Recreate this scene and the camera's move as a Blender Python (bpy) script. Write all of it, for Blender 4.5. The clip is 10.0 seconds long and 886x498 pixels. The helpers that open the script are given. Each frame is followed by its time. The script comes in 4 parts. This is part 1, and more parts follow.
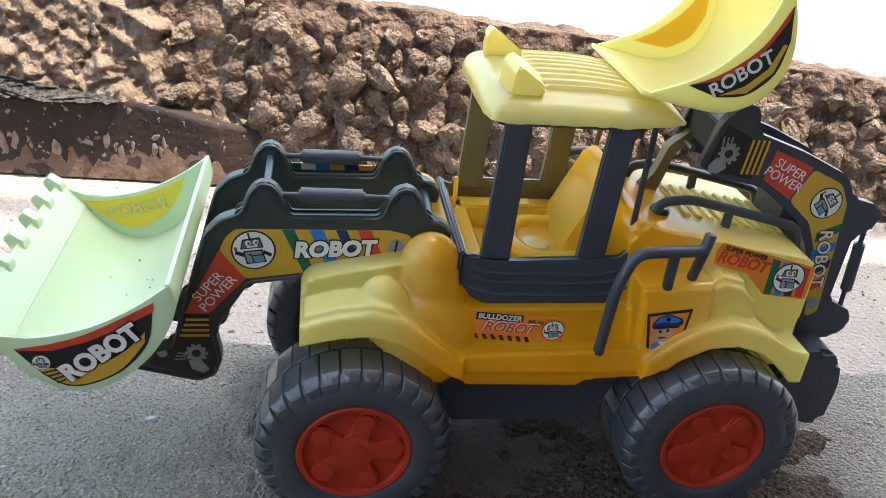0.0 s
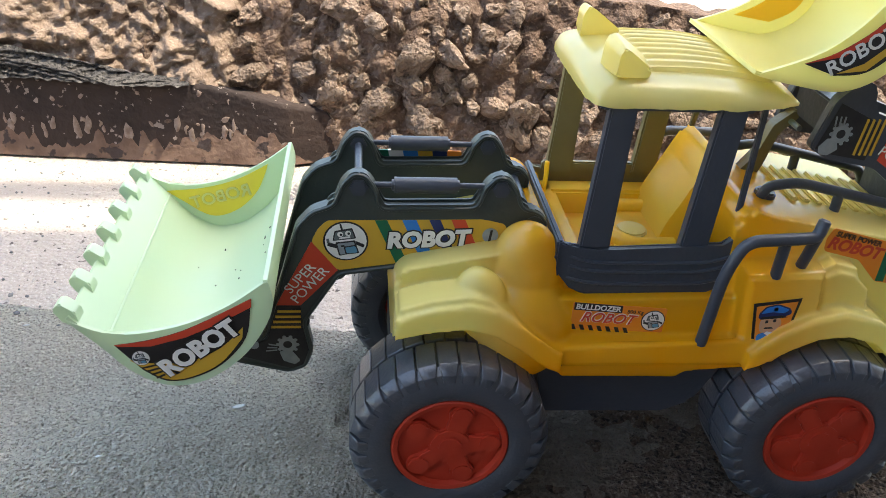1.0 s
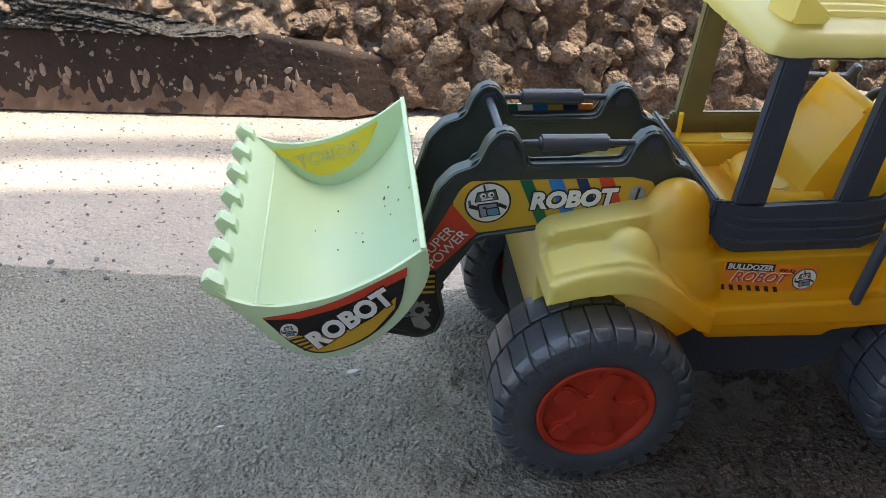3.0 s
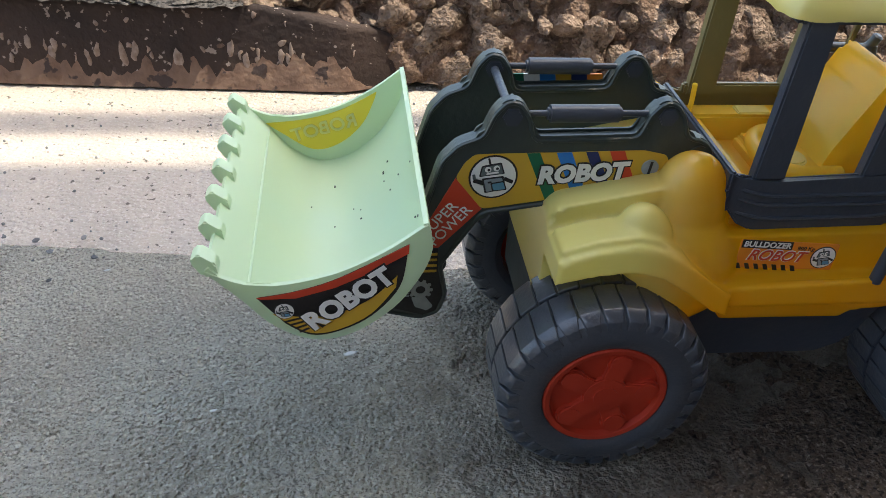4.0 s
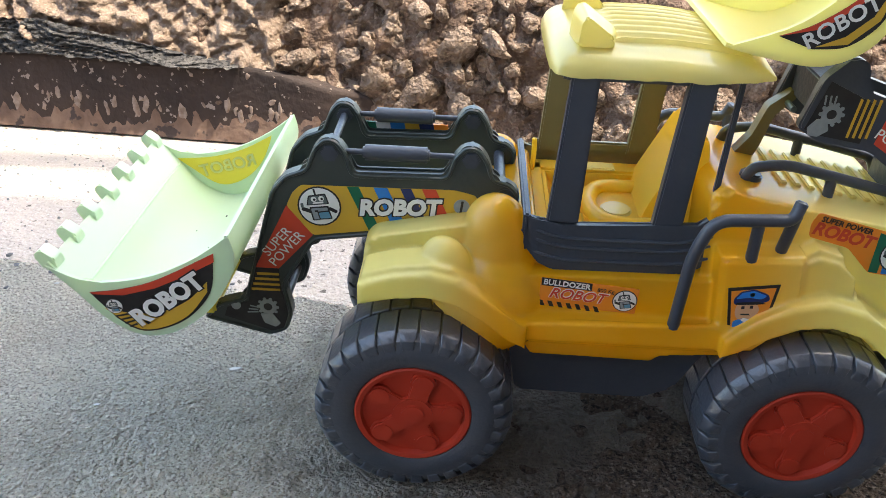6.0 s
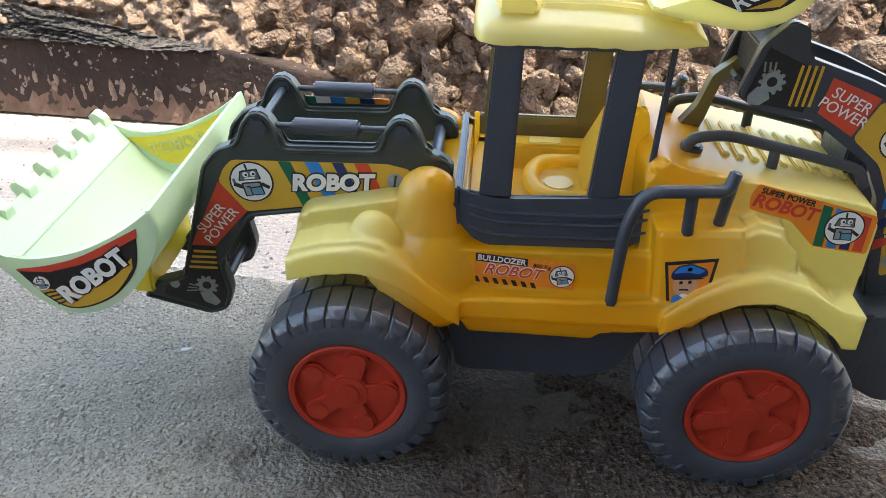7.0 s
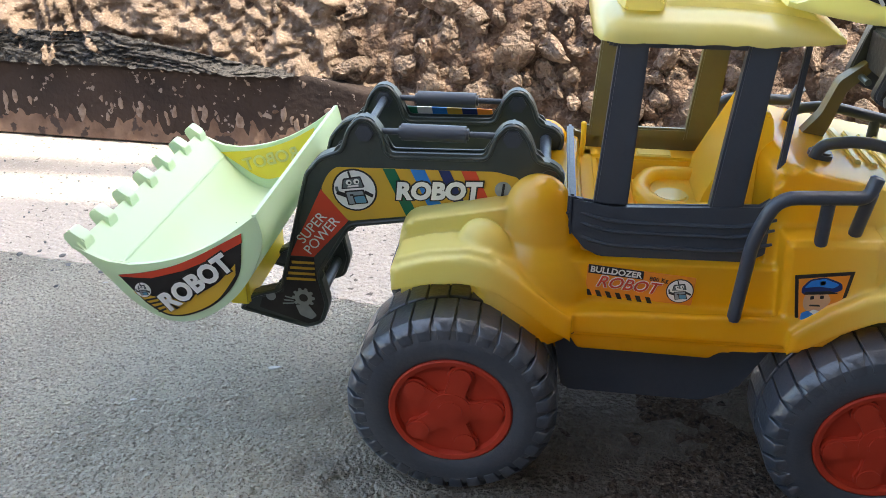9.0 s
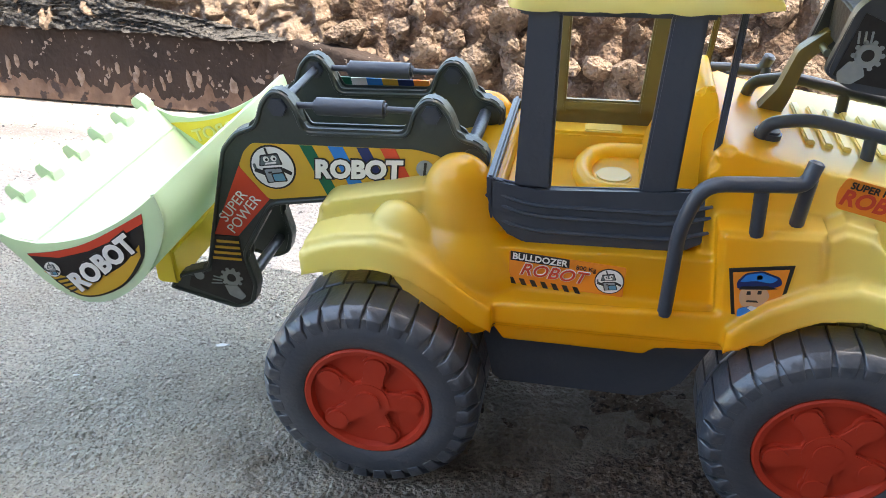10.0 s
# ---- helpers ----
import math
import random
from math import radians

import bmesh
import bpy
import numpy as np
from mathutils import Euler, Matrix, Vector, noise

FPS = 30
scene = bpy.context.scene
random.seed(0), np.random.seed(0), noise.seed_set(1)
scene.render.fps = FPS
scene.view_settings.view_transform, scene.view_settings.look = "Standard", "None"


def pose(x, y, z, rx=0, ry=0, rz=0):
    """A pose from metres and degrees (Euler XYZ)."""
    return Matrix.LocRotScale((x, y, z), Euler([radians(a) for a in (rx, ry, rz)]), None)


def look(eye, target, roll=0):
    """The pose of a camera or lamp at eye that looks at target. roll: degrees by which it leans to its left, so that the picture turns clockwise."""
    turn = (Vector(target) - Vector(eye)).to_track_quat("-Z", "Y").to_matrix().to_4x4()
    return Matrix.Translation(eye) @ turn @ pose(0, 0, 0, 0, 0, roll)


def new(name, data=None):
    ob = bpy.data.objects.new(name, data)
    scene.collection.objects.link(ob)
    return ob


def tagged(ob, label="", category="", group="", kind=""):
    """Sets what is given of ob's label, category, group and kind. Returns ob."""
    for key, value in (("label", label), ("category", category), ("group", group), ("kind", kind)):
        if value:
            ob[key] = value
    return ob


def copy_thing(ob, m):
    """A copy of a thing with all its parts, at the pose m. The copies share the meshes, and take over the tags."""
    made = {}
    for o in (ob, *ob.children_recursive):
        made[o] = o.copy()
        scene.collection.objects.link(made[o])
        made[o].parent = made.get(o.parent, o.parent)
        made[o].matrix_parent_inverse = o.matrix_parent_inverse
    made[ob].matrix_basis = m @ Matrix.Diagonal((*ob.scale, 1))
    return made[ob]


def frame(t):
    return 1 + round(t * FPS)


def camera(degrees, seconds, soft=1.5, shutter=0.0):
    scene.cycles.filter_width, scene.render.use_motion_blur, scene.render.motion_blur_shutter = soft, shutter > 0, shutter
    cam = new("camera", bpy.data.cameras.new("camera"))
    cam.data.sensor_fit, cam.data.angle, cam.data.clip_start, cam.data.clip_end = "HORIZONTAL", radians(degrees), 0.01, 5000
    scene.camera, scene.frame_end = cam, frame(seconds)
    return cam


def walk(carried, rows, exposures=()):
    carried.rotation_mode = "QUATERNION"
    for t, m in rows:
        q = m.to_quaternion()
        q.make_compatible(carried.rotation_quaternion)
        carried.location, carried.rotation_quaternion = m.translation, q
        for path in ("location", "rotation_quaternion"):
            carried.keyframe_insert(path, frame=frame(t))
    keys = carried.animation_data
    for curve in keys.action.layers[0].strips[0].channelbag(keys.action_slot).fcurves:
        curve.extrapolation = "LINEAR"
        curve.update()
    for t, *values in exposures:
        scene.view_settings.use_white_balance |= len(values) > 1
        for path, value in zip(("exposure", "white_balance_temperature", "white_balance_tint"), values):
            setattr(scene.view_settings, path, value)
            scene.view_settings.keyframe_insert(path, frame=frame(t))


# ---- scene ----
cam = camera(56.0, 10.0, soft=0.5)
PATH = [
    (0, (-0.025, -0.325, 0.344), (0.291, 1.412, -0.594), 6.2),
    (0.5, (-0.036, -0.33, 0.347), (0.095, 1.433, -0.587), 2.0),
    (1, (-0.048, -0.307, 0.345), (0.16, 1.406, -0.665), 4.0),
    (1.5, (-0.062, -0.287, 0.35), (0.126, 1.423, -0.671), 3.9),
    (2, (-0.084, -0.302, 0.334), (0.162, 1.385, -0.712), 2.9),
    (2.5, (-0.115, -0.293, 0.34), (0.1, 1.371, -0.748), 3.1),
    (4, (-0.119, -0.265, 0.327), (0.111, 1.346, -0.836), 3.6),
    (4.5, (-0.15, -0.303, 0.229), (0.221, 1.408, -0.737), 19.2),
    (5, (-0.099, -0.308, 0.248), (0.198, 1.386, -0.774), 17.1),
    (5.5, (-0.027, -0.312, 0.335), (-0.014, 1.398, -0.703), 1.6),
    (6, (0.019, -0.32, 0.334), (-0.02, 1.406, -0.676), 2.5),
    (6.2, (0.04, -0.311, 0.342), (-0.011, 1.39, -0.708), 2.8),
    (7.3, (0.063, -0.314, 0.317), (-0.09, 1.411, -0.684), -0.7),
    (7.5, (0.038, -0.314, 0.315), (-0.16, 1.442, -0.621), -1.9),
    (8, (0.014, -0.293, 0.321), (-0.106, 1.395, -0.745), 0.8),
    (8.5, (0.036, -0.316, 0.301), (-0.152, 1.438, -0.64), -0.2),
    (9, (0.035, -0.31, 0.302), (-0.181, 1.442, -0.638), 0.1),
    (9.5, (0.06, -0.285, 0.309), (-0.197, 1.401, -0.736), 1.0),
    (10, (0.095, -0.274, 0.299), (-0.26, 1.408, -0.723), -1.5),
]
walk(cam, [(t, look(eye, target, roll)) for t, eye, target, roll in PATH], exposures=[(t, stops, 6950, 4) for t, stops in ((0.0, 2.55), (1.0, 2.50), (2.0, 2.32), (2.5, 2.26), (4.0, 2.08), (4.5, 2.38), (5.0, 2.66), (5.5, 2.72), (6.0, 2.78), (7.5, 2.78), (8.0, 2.56), (8.5, 2.56), (9.3, 2.80), (10.0, 3.08))])

# ---- light ----
world = bpy.data.worlds.new("sky")
scene.world = world
world.use_nodes = True
wn = world.node_tree.nodes
sky = wn.new("ShaderNodeTexSky")
sky.sky_type, sky.sun_disc = "NISHITA", False
SUN_EL, SUN_AZ = 70.0, 96.0          # degrees; azimuth from +y towards +x
sky.sun_elevation, sky.sun_rotation = radians(SUN_EL), radians(SUN_AZ)
sky.dust_density, sky.air_density = 3.0, 1.0
bg = wn["Background"]
bg.inputs["Strength"].default_value = 0.15
world.node_tree.links.new(sky.outputs[0], bg.inputs[0])
sun_data = bpy.data.lights.new("sun", "SUN")
sun_data.energy, sun_data.angle, sun_data.color = 1.7, radians(0.6), (1.0, 0.94, 0.85)
sun = new("sun", sun_data)
sd = Vector((math.sin(radians(SUN_AZ)) * math.cos(radians(SUN_EL)), math.cos(radians(SUN_AZ)) * math.cos(radians(SUN_EL)), math.sin(radians(SUN_EL))))
sun.matrix_world = look(sd * 20, (0, 0, 0))


# ---- materials ----
def material(name, base, rough=0.5, spec=0.5, second=None, scale=40, amount=0.5, bump=0.0, bump_scale=200, metal=0.0,
             fine=None, per_object=0.0, translucent=0.0, coat=0.0, detail=6.0, pits=None, ends=None, soil=None):
    """A Principled surface: base colour varied towards `second` by noise, with fine grain, relief and uneven gloss."""
    m = bpy.data.materials.new(name)
    m.use_nodes = True
    nt = m.node_tree
    b = nt.nodes["Principled BSDF"]
    b.inputs["Roughness"].default_value = rough
    b.inputs["Metallic"].default_value = metal
    b.inputs["Specular IOR Level"].default_value = spec
    b.inputs["Coat Weight"].default_value, b.inputs["Coat Roughness"].default_value = coat, 0.2
    where = nt.nodes.new("ShaderNodeNewGeometry").outputs["Position"]
    n1 = nt.nodes.new("ShaderNodeTexNoise")
    n1.inputs["Scale"].default_value, n1.inputs["Detail"].default_value = scale, detail
    nt.links.new(where, n1.inputs["Vector"])
    ramp = nt.nodes.new("ShaderNodeMapRange")
    ramp.inputs["From Min"].default_value, ramp.inputs["From Max"].default_value = 0.35, 0.68
    ramp.inputs["To Max"].default_value = amount
    nt.links.new(n1.outputs["Fac"], ramp.inputs["Value"])
    mix = nt.nodes.new("ShaderNodeMix")
    mix.data_type = "RGBA"
    mix.inputs["A"].default_value = (*base, 1)
    mix.inputs["B"].default_value = (*(second or tuple(c * 0.8 for c in base)), 1)
    nt.links.new(ramp.outputs[0], mix.inputs["Factor"])
    col = mix.outputs["Result"]
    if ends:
        # the toy's front and rear are paler: light on thin mouldings, put into colour
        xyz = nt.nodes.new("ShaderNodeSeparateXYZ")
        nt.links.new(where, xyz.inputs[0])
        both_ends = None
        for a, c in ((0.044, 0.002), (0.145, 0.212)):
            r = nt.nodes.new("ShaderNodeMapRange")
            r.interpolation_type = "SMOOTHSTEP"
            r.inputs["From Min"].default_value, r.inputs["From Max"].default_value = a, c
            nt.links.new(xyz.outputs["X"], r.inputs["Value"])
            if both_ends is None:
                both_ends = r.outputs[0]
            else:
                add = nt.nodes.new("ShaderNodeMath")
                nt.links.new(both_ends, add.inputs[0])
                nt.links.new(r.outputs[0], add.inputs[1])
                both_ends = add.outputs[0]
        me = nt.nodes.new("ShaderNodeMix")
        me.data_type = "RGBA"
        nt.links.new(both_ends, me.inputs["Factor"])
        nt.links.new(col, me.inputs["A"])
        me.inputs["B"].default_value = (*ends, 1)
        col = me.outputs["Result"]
    for fine in (fine, pits):
        if not fine:
            continue
        n3 = nt.nodes.new("ShaderNodeTexNoise")
        n3.inputs["Scale"].default_value, n3.inputs["Detail"].default_value = fine[1], 3
        nt.links.new(where, n3.inputs["Vector"])
        r3 = nt.nodes.new("ShaderNodeMapRange")
        r3.inputs["From Min"].default_value, r3.inputs["From Max"].default_value = fine[2], fine[3]
        nt.links.new(n3.outputs["Fac"], r3.inputs["Value"])
        mx = nt.nodes.new("ShaderNodeMix")
        mx.data_type = "RGBA"
        nt.links.new(r3.outputs[0], mx.inputs["Factor"])
        nt.links.new(col, mx.inputs["A"])
        mx.inputs["B"].default_value = (*fine[0], 1)
        col = mx.outputs["Result"]
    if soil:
        # earth in one long patch, with the toy's shade put into its colour
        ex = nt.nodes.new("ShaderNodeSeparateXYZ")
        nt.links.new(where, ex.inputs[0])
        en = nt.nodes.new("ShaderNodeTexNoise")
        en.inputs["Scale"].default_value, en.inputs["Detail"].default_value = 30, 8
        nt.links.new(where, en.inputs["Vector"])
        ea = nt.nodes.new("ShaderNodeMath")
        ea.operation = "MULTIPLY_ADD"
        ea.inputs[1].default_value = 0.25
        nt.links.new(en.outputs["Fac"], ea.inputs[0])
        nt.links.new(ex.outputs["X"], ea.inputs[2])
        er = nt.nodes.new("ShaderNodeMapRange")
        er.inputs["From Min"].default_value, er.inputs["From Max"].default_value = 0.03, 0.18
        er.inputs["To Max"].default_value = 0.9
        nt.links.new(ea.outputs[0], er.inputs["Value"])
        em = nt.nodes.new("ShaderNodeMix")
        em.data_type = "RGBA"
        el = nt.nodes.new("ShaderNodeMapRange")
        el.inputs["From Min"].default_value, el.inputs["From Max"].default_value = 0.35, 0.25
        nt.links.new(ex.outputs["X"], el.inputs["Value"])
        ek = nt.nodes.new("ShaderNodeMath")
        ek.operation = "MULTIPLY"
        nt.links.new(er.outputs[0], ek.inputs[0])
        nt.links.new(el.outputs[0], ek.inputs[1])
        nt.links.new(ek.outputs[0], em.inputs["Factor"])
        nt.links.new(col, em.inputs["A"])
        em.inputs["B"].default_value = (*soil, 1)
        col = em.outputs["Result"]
    if per_object:
        oi = nt.nodes.new("ShaderNodeObjectInfo")
        hv = nt.nodes.new("ShaderNodeHueSaturation")
        mr = nt.nodes.new("ShaderNodeMapRange")
        mr.inputs["To Min"].default_value, mr.inputs["To Max"].default_value = 1 - per_object, 1 + per_object
        nt.links.new(oi.outputs["Random"], mr.inputs["Value"])
        nt.links.new(mr.outputs[0], hv.inputs["Value"])
        nt.links.new(col, hv.inputs["Color"])
        col = hv.outputs[0]
    nt.links.new(col, b.inputs["Base Color"])
    if bump:
        n2 = nt.nodes.new("ShaderNodeTexNoise")
        n2.inputs["Scale"].default_value, n2.inputs["Detail"].default_value = bump_scale, 4
        nt.links.new(where, n2.inputs["Vector"])
        bp = nt.nodes.new("ShaderNodeBump")
        bp.inputs["Strength"].default_value, bp.inputs["Distance"].default_value = 1.0, bump
        nt.links.new(n2.outputs["Fac"], bp.inputs["Height"])
        nt.links.new(bp.outputs[0], b.inputs["Normal"])
    if translucent:
        tr = nt.nodes.new("ShaderNodeBsdfTranslucent")
        nt.links.new(col, tr.inputs["Color"])
        ms = nt.nodes.new("ShaderNodeMixShader")
        ms.inputs[0].default_value = translucent
        nt.links.new(b.outputs[0], ms.inputs[1])
        nt.links.new(tr.outputs[0], ms.inputs[2])
        nt.links.new(ms.outputs[0], nt.nodes["Material Output"].inputs["Surface"])
    return m


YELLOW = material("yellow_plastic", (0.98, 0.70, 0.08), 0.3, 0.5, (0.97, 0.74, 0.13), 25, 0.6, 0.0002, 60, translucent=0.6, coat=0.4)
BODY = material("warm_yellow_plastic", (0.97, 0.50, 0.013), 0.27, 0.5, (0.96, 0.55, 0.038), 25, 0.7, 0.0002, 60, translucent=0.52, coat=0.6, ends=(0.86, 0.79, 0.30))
# olive bracket; on the cab's far dark parts, yellow light put into the colour
OLIVE_AND_LIT = material("olive_and_yellow_lit_plastic", (0.17, 0.140, 0.058), 0.4, 0.5, (0.20, 0.165, 0.07), 60, 0.7, 0.0003, 300)
PALE = material("pale_yellow_plastic", (0.90, 0.78, 0.27), 0.26, 0.5, (0.89, 0.82, 0.38), 25, 0.7, 0.0002, 60, translucent=0.5, coat=0.8)
MINT = material("pale_green_yellow_plastic", (0.65, 0.78, 0.55), 0.32, 0.5, (0.69, 0.78, 0.50), 20, 0.6, 0.0002, 50, translucent=0.3)
LEMON = material("lemon_plastic", (0.93, 0.88, 0.42), 0.3, 0.5, (0.92, 0.85, 0.34), 20, 0.6, 0.0002, 50, translucent=0.5, coat=0.4)
SLATE = material("dark_slate_plastic", (0.040, 0.047, 0.062), 0.36, 0.5, (0.050, 0.057, 0.070), 60, 0.7, 0.0003, 300)
GREENGREY = material("dark_green_grey_plastic", (0.034, 0.044, 0.040), 0.36, 0.5, (0.045, 0.055, 0.049), 60, 0.7, 0.0003, 300)
MATTE = material("dull_dark_plastic", (0.035, 0.042, 0.040), 0.8, 0.2, (0.05, 0.056, 0.052), 60, 0.7, 0.0003, 300)
TYRE = material("grey_black_tyre_plastic", (0.046, 0.053, 0.068), 0.30, 0.5, (0.062, 0.068, 0.080), 80, 0.8, 0.0003, 500, coat=0.5)
RED = material("red_plastic", (0.40, 0.030, 0.012), 0.55, 0.35, (0.44, 0.040, 0.016), 60, 0.7, 0.0003, 120)
INK_BLACK = material("sticker_black", (0.016, 0.014, 0.013), 0.4, 0.4, (0.03, 0.028, 0.026), 200, 0.6)
INK_YELLOW = material("sticker_yellow", (0.60, 0.36, 0.035), 0.4, 0.4, (0.54, 0.33, 0.045), 120, 0.6)
INK_RED = material("sticker_red", (0.60, 0.06, 0.025), 0.4, 0.4, (0.52, 0.06, 0.03), 120, 0.6)
INK_ORANGE = material("sticker_orange", (0.80, 0.24, 0.02), 0.4, 0.4, (0.76, 0.28, 0.03), 120, 0.6)
INK_WHITE = material("sticker_white", (0.78, 0.77, 0.72), 0.4, 0.4, (0.70, 0.69, 0.66), 150, 0.6)
INK_BLUE = material("sticker_blue", (0.02, 0.18, 0.55), 0.4, 0.4, (0.03, 0.22, 0.55), 120, 0.6)
INK_SKIN = material("sticker_tan", (0.62, 0.36, 0.20), 0.4, 0.4, (0.56, 0.32, 0.18), 120, 0.6)
INK_NAVY = material("sticker_navy", (0.012, 0.025, 0.11), 0.4, 0.4, (0.02, 0.03, 0.12), 120, 0.6)
INK_GREEN = material("sticker_green", (0.008, 0.12, 0.06), 0.4, 0.4, (0.012, 0.14, 0.07), 120, 0.6)
INK_GREY = material("sticker_grey", (0.10, 0.12, 0.12), 0.4, 0.4, (0.16, 0.18, 0.18), 300, 0.6)
INK_STEEL = material("sticker_steel", (0.24, 0.27, 0.28), 0.4, 0.4, (0.32, 0.34, 0.34), 300, 0.6)
INK_PANEL = material("sticker_pale_blue", (0.10, 0.26, 0.38), 0.4, 0.4, (0.14, 0.30, 0.42), 200, 0.6)
INLAY = material("yellow_inlay", (0.80, 0.62, 0.05), 0.4, 0.4, (0.76, 0.58, 0.06), 60, 0.6)
SOIL = material("brown_soil", (0.125, 0.090, 0.066), 0.95, 0.2, (0.070, 0.050, 0.038), 14, 0.9, 0.012, 300, fine=((0.20, 0.162, 0.128), 520, 0.53, 0.66), pits=((0.03, 0.022, 0.017), 330, 0.47, 0.36))
DUST = material("dusty_ground", (0.50, 0.43, 0.365), 0.92, 0.25, (0.40, 0.345, 0.295), 9, 0.9, 0.006, 260, fine=((0.54, 0.475, 0.41), 500, 0.54, 0.66), pits=((0.15, 0.125, 0.105), 170, 0.35, 0.31))
# soil: trodden earth and the toy's shade, both put into the colour
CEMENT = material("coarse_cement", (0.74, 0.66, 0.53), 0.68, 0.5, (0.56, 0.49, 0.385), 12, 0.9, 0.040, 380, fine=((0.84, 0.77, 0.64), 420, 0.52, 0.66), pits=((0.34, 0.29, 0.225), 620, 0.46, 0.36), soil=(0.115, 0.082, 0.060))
MUD = material("brown_wall_mud", (0.185, 0.122, 0.090), 0.95, 0.2, (0.085, 0.055, 0.041), 20, 0.9, 0.012, 140, fine=((0.25, 0.18, 0.138), 260, 0.56, 0.72))
STONE = material("pale_brown_stone", (0.29, 0.208, 0.158), 0.92, 0.2, (0.18, 0.124, 0.093), 60, 0.9, 0.014, 240, fine=((0.36, 0.275, 0.215), 240, 0.50, 0.75), per_object=0.16, pits=((0.12, 0.085, 0.066), 130, 0.42, 0.32))
WRINKLE = material("crumpled_sack", (0.25, 0.177, 0.131), 0.85, 0.3, (0.16, 0.110, 0.082), 12, 0.9, 0.003, 260, fine=((0.31, 0.235, 0.175), 300, 0.54, 0.70))
FIBRE = material("dark_fibre", (0.048, 0.042, 0.040), 0.8, 0.3, (0.11, 0.098, 0.088), 90, 0.8, 0.004, 320, pits=((0.015, 0.013, 0.012), 260, 0.47, 0.40))
BAND = material("flaking_dark_paint", (0.032, 0.023, 0.021), 0.8, 0.2, (0.055, 0.037, 0.031), 14, 0.9, 0.002, 150, fine=((0.26, 0.21, 0.185), 120, 0.645, 0.67))
BAND_LOW = material("bare_red_brown_plaster", (0.21, 0.135, 0.098), 0.85, 0.25, (0.11, 0.066, 0.05), 40, 0.9, 0.002, 160, fine=((0.06, 0.042, 0.038), 70, 0.60, 0.64))
FLAKE = material("dark_grey_flake", (0.12, 0.12, 0.125), 0.85, 0.3, (0.2, 0.19, 0.18), 90, 0.8, 0.002, 300, per_object=0.3)
DRIP = material("old_wash", (0.30, 0.235, 0.20), 0.9, 0.2, (0.17, 0.115, 0.09), 160, 0.9, 0.001, 300)
CHIP = material("white_chip", (0.75, 0.73, 0.7), 0.6)
PLASTER = material("porch_plaster", (0.24, 0.21, 0.18), 0.9, 0.3, (0.19, 0.165, 0.14), 2, 0.8, 0.002, 60)


# ---- mesh helpers ----
def finish(me, mat, angle=38):
    me.materials.append(mat)
    me.polygons.foreach_set("use_smooth", [True] * len(me.polygons))
    me.set_sharp_from_angle(angle=radians(angle))


def part(name, bm, mat, parent=None, label="", angle=38):
    bmesh.ops.recalc_face_normals(bm, faces=bm.faces[:])
    me = bpy.data.meshes.new(name)
    bm.to_mesh(me)
    bm.free()
    finish(me, mat, angle)
    ob = new(name, me)
    ob.parent = parent
    if label:
        ob["label"] = label
    return ob


def fillet(pts, r, n=4):
    """Rounds the corners of a closed outline."""
    out, k = [], len(pts)
    for i in range(k):
        p, a, b = Vector(pts[i]), Vector(pts[i - 1]), Vector(pts[(i + 1) % k])
        d = min(r, (a - p).length * 0.45, (b - p).length * 0.45)
        s, e = p + (a - p).normalized() * d, p + (b - p).normalized() * d
        for j in range(n + 1):
            u = j / n
            out.append(tuple(s * (1 - u) ** 2 + p * 2 * u * (1 - u) + e * u * u))
    return out


def prism(pts, y0, y1, bevel=0.0, seg=2, bm=None, taper=1.0):
    """An outline in x and z, drawn out from y0 to y1. taper: scale of the y0 end about its middle."""
    bm = bm or bmesh.new()
    cx, cz = sum(p[0] for p in pts) / len(pts), sum(p[1] for p in pts) / len(pts)
    a = [bm.verts.new((cx + (x - cx) * taper, y0, cz + (z - cz) * taper)) for x, z in pts]
    b = [bm.verts.new((x, y1, z)) for x, z in pts]
    caps = [bm.faces.new(a), bm.faces.new(b[::-1])]
    k = len(pts)
    for i in range(k):
        bm.faces.new((a[i], b[i], b[(i + 1) % k], a[(i + 1) % k]))
    if bevel:
        es = {e for f in caps for e in f.edges}
        bmesh.ops.bevel(bm, geom=list(es), offset=bevel, segments=seg, affect="EDGES", clamp_overlap=True)
    return bm


def block(x0, x1, y0, y1, z0, z1, bevel=0.001, seg=2, top=(0, 0, 0, 0), bm=None):
    """A box with rounded edges; top: how far its top's x0, x1, y0, y1 sides lean inwards."""
    bm = bm or bmesh.new()
    lo = [bm.verts.new(p) for p in ((x0, y0, z0), (x1, y0, z0), (x1, y1, z0), (x0, y1, z0))]
    a, b, c, d = top
    hi = [bm.verts.new(p) for p in ((x0 + a, y0 + c, z1), (x1 - b, y0 + c, z1), (x1 - b, y1 - d, z1), (x0 + a, y1 - d, z1))]
    fs = [bm.faces.new(lo[::-1]), bm.faces.new(hi)] + [bm.faces.new((lo[i], lo[(i + 1) % 4], hi[(i + 1) % 4], hi[i])) for i in range(4)]
    if bevel:
        bmesh.ops.bevel(bm, geom=list({e for f in fs for e in f.edges}), offset=bevel, segments=seg, affect="EDGES", clamp_overlap=True)
    return bm


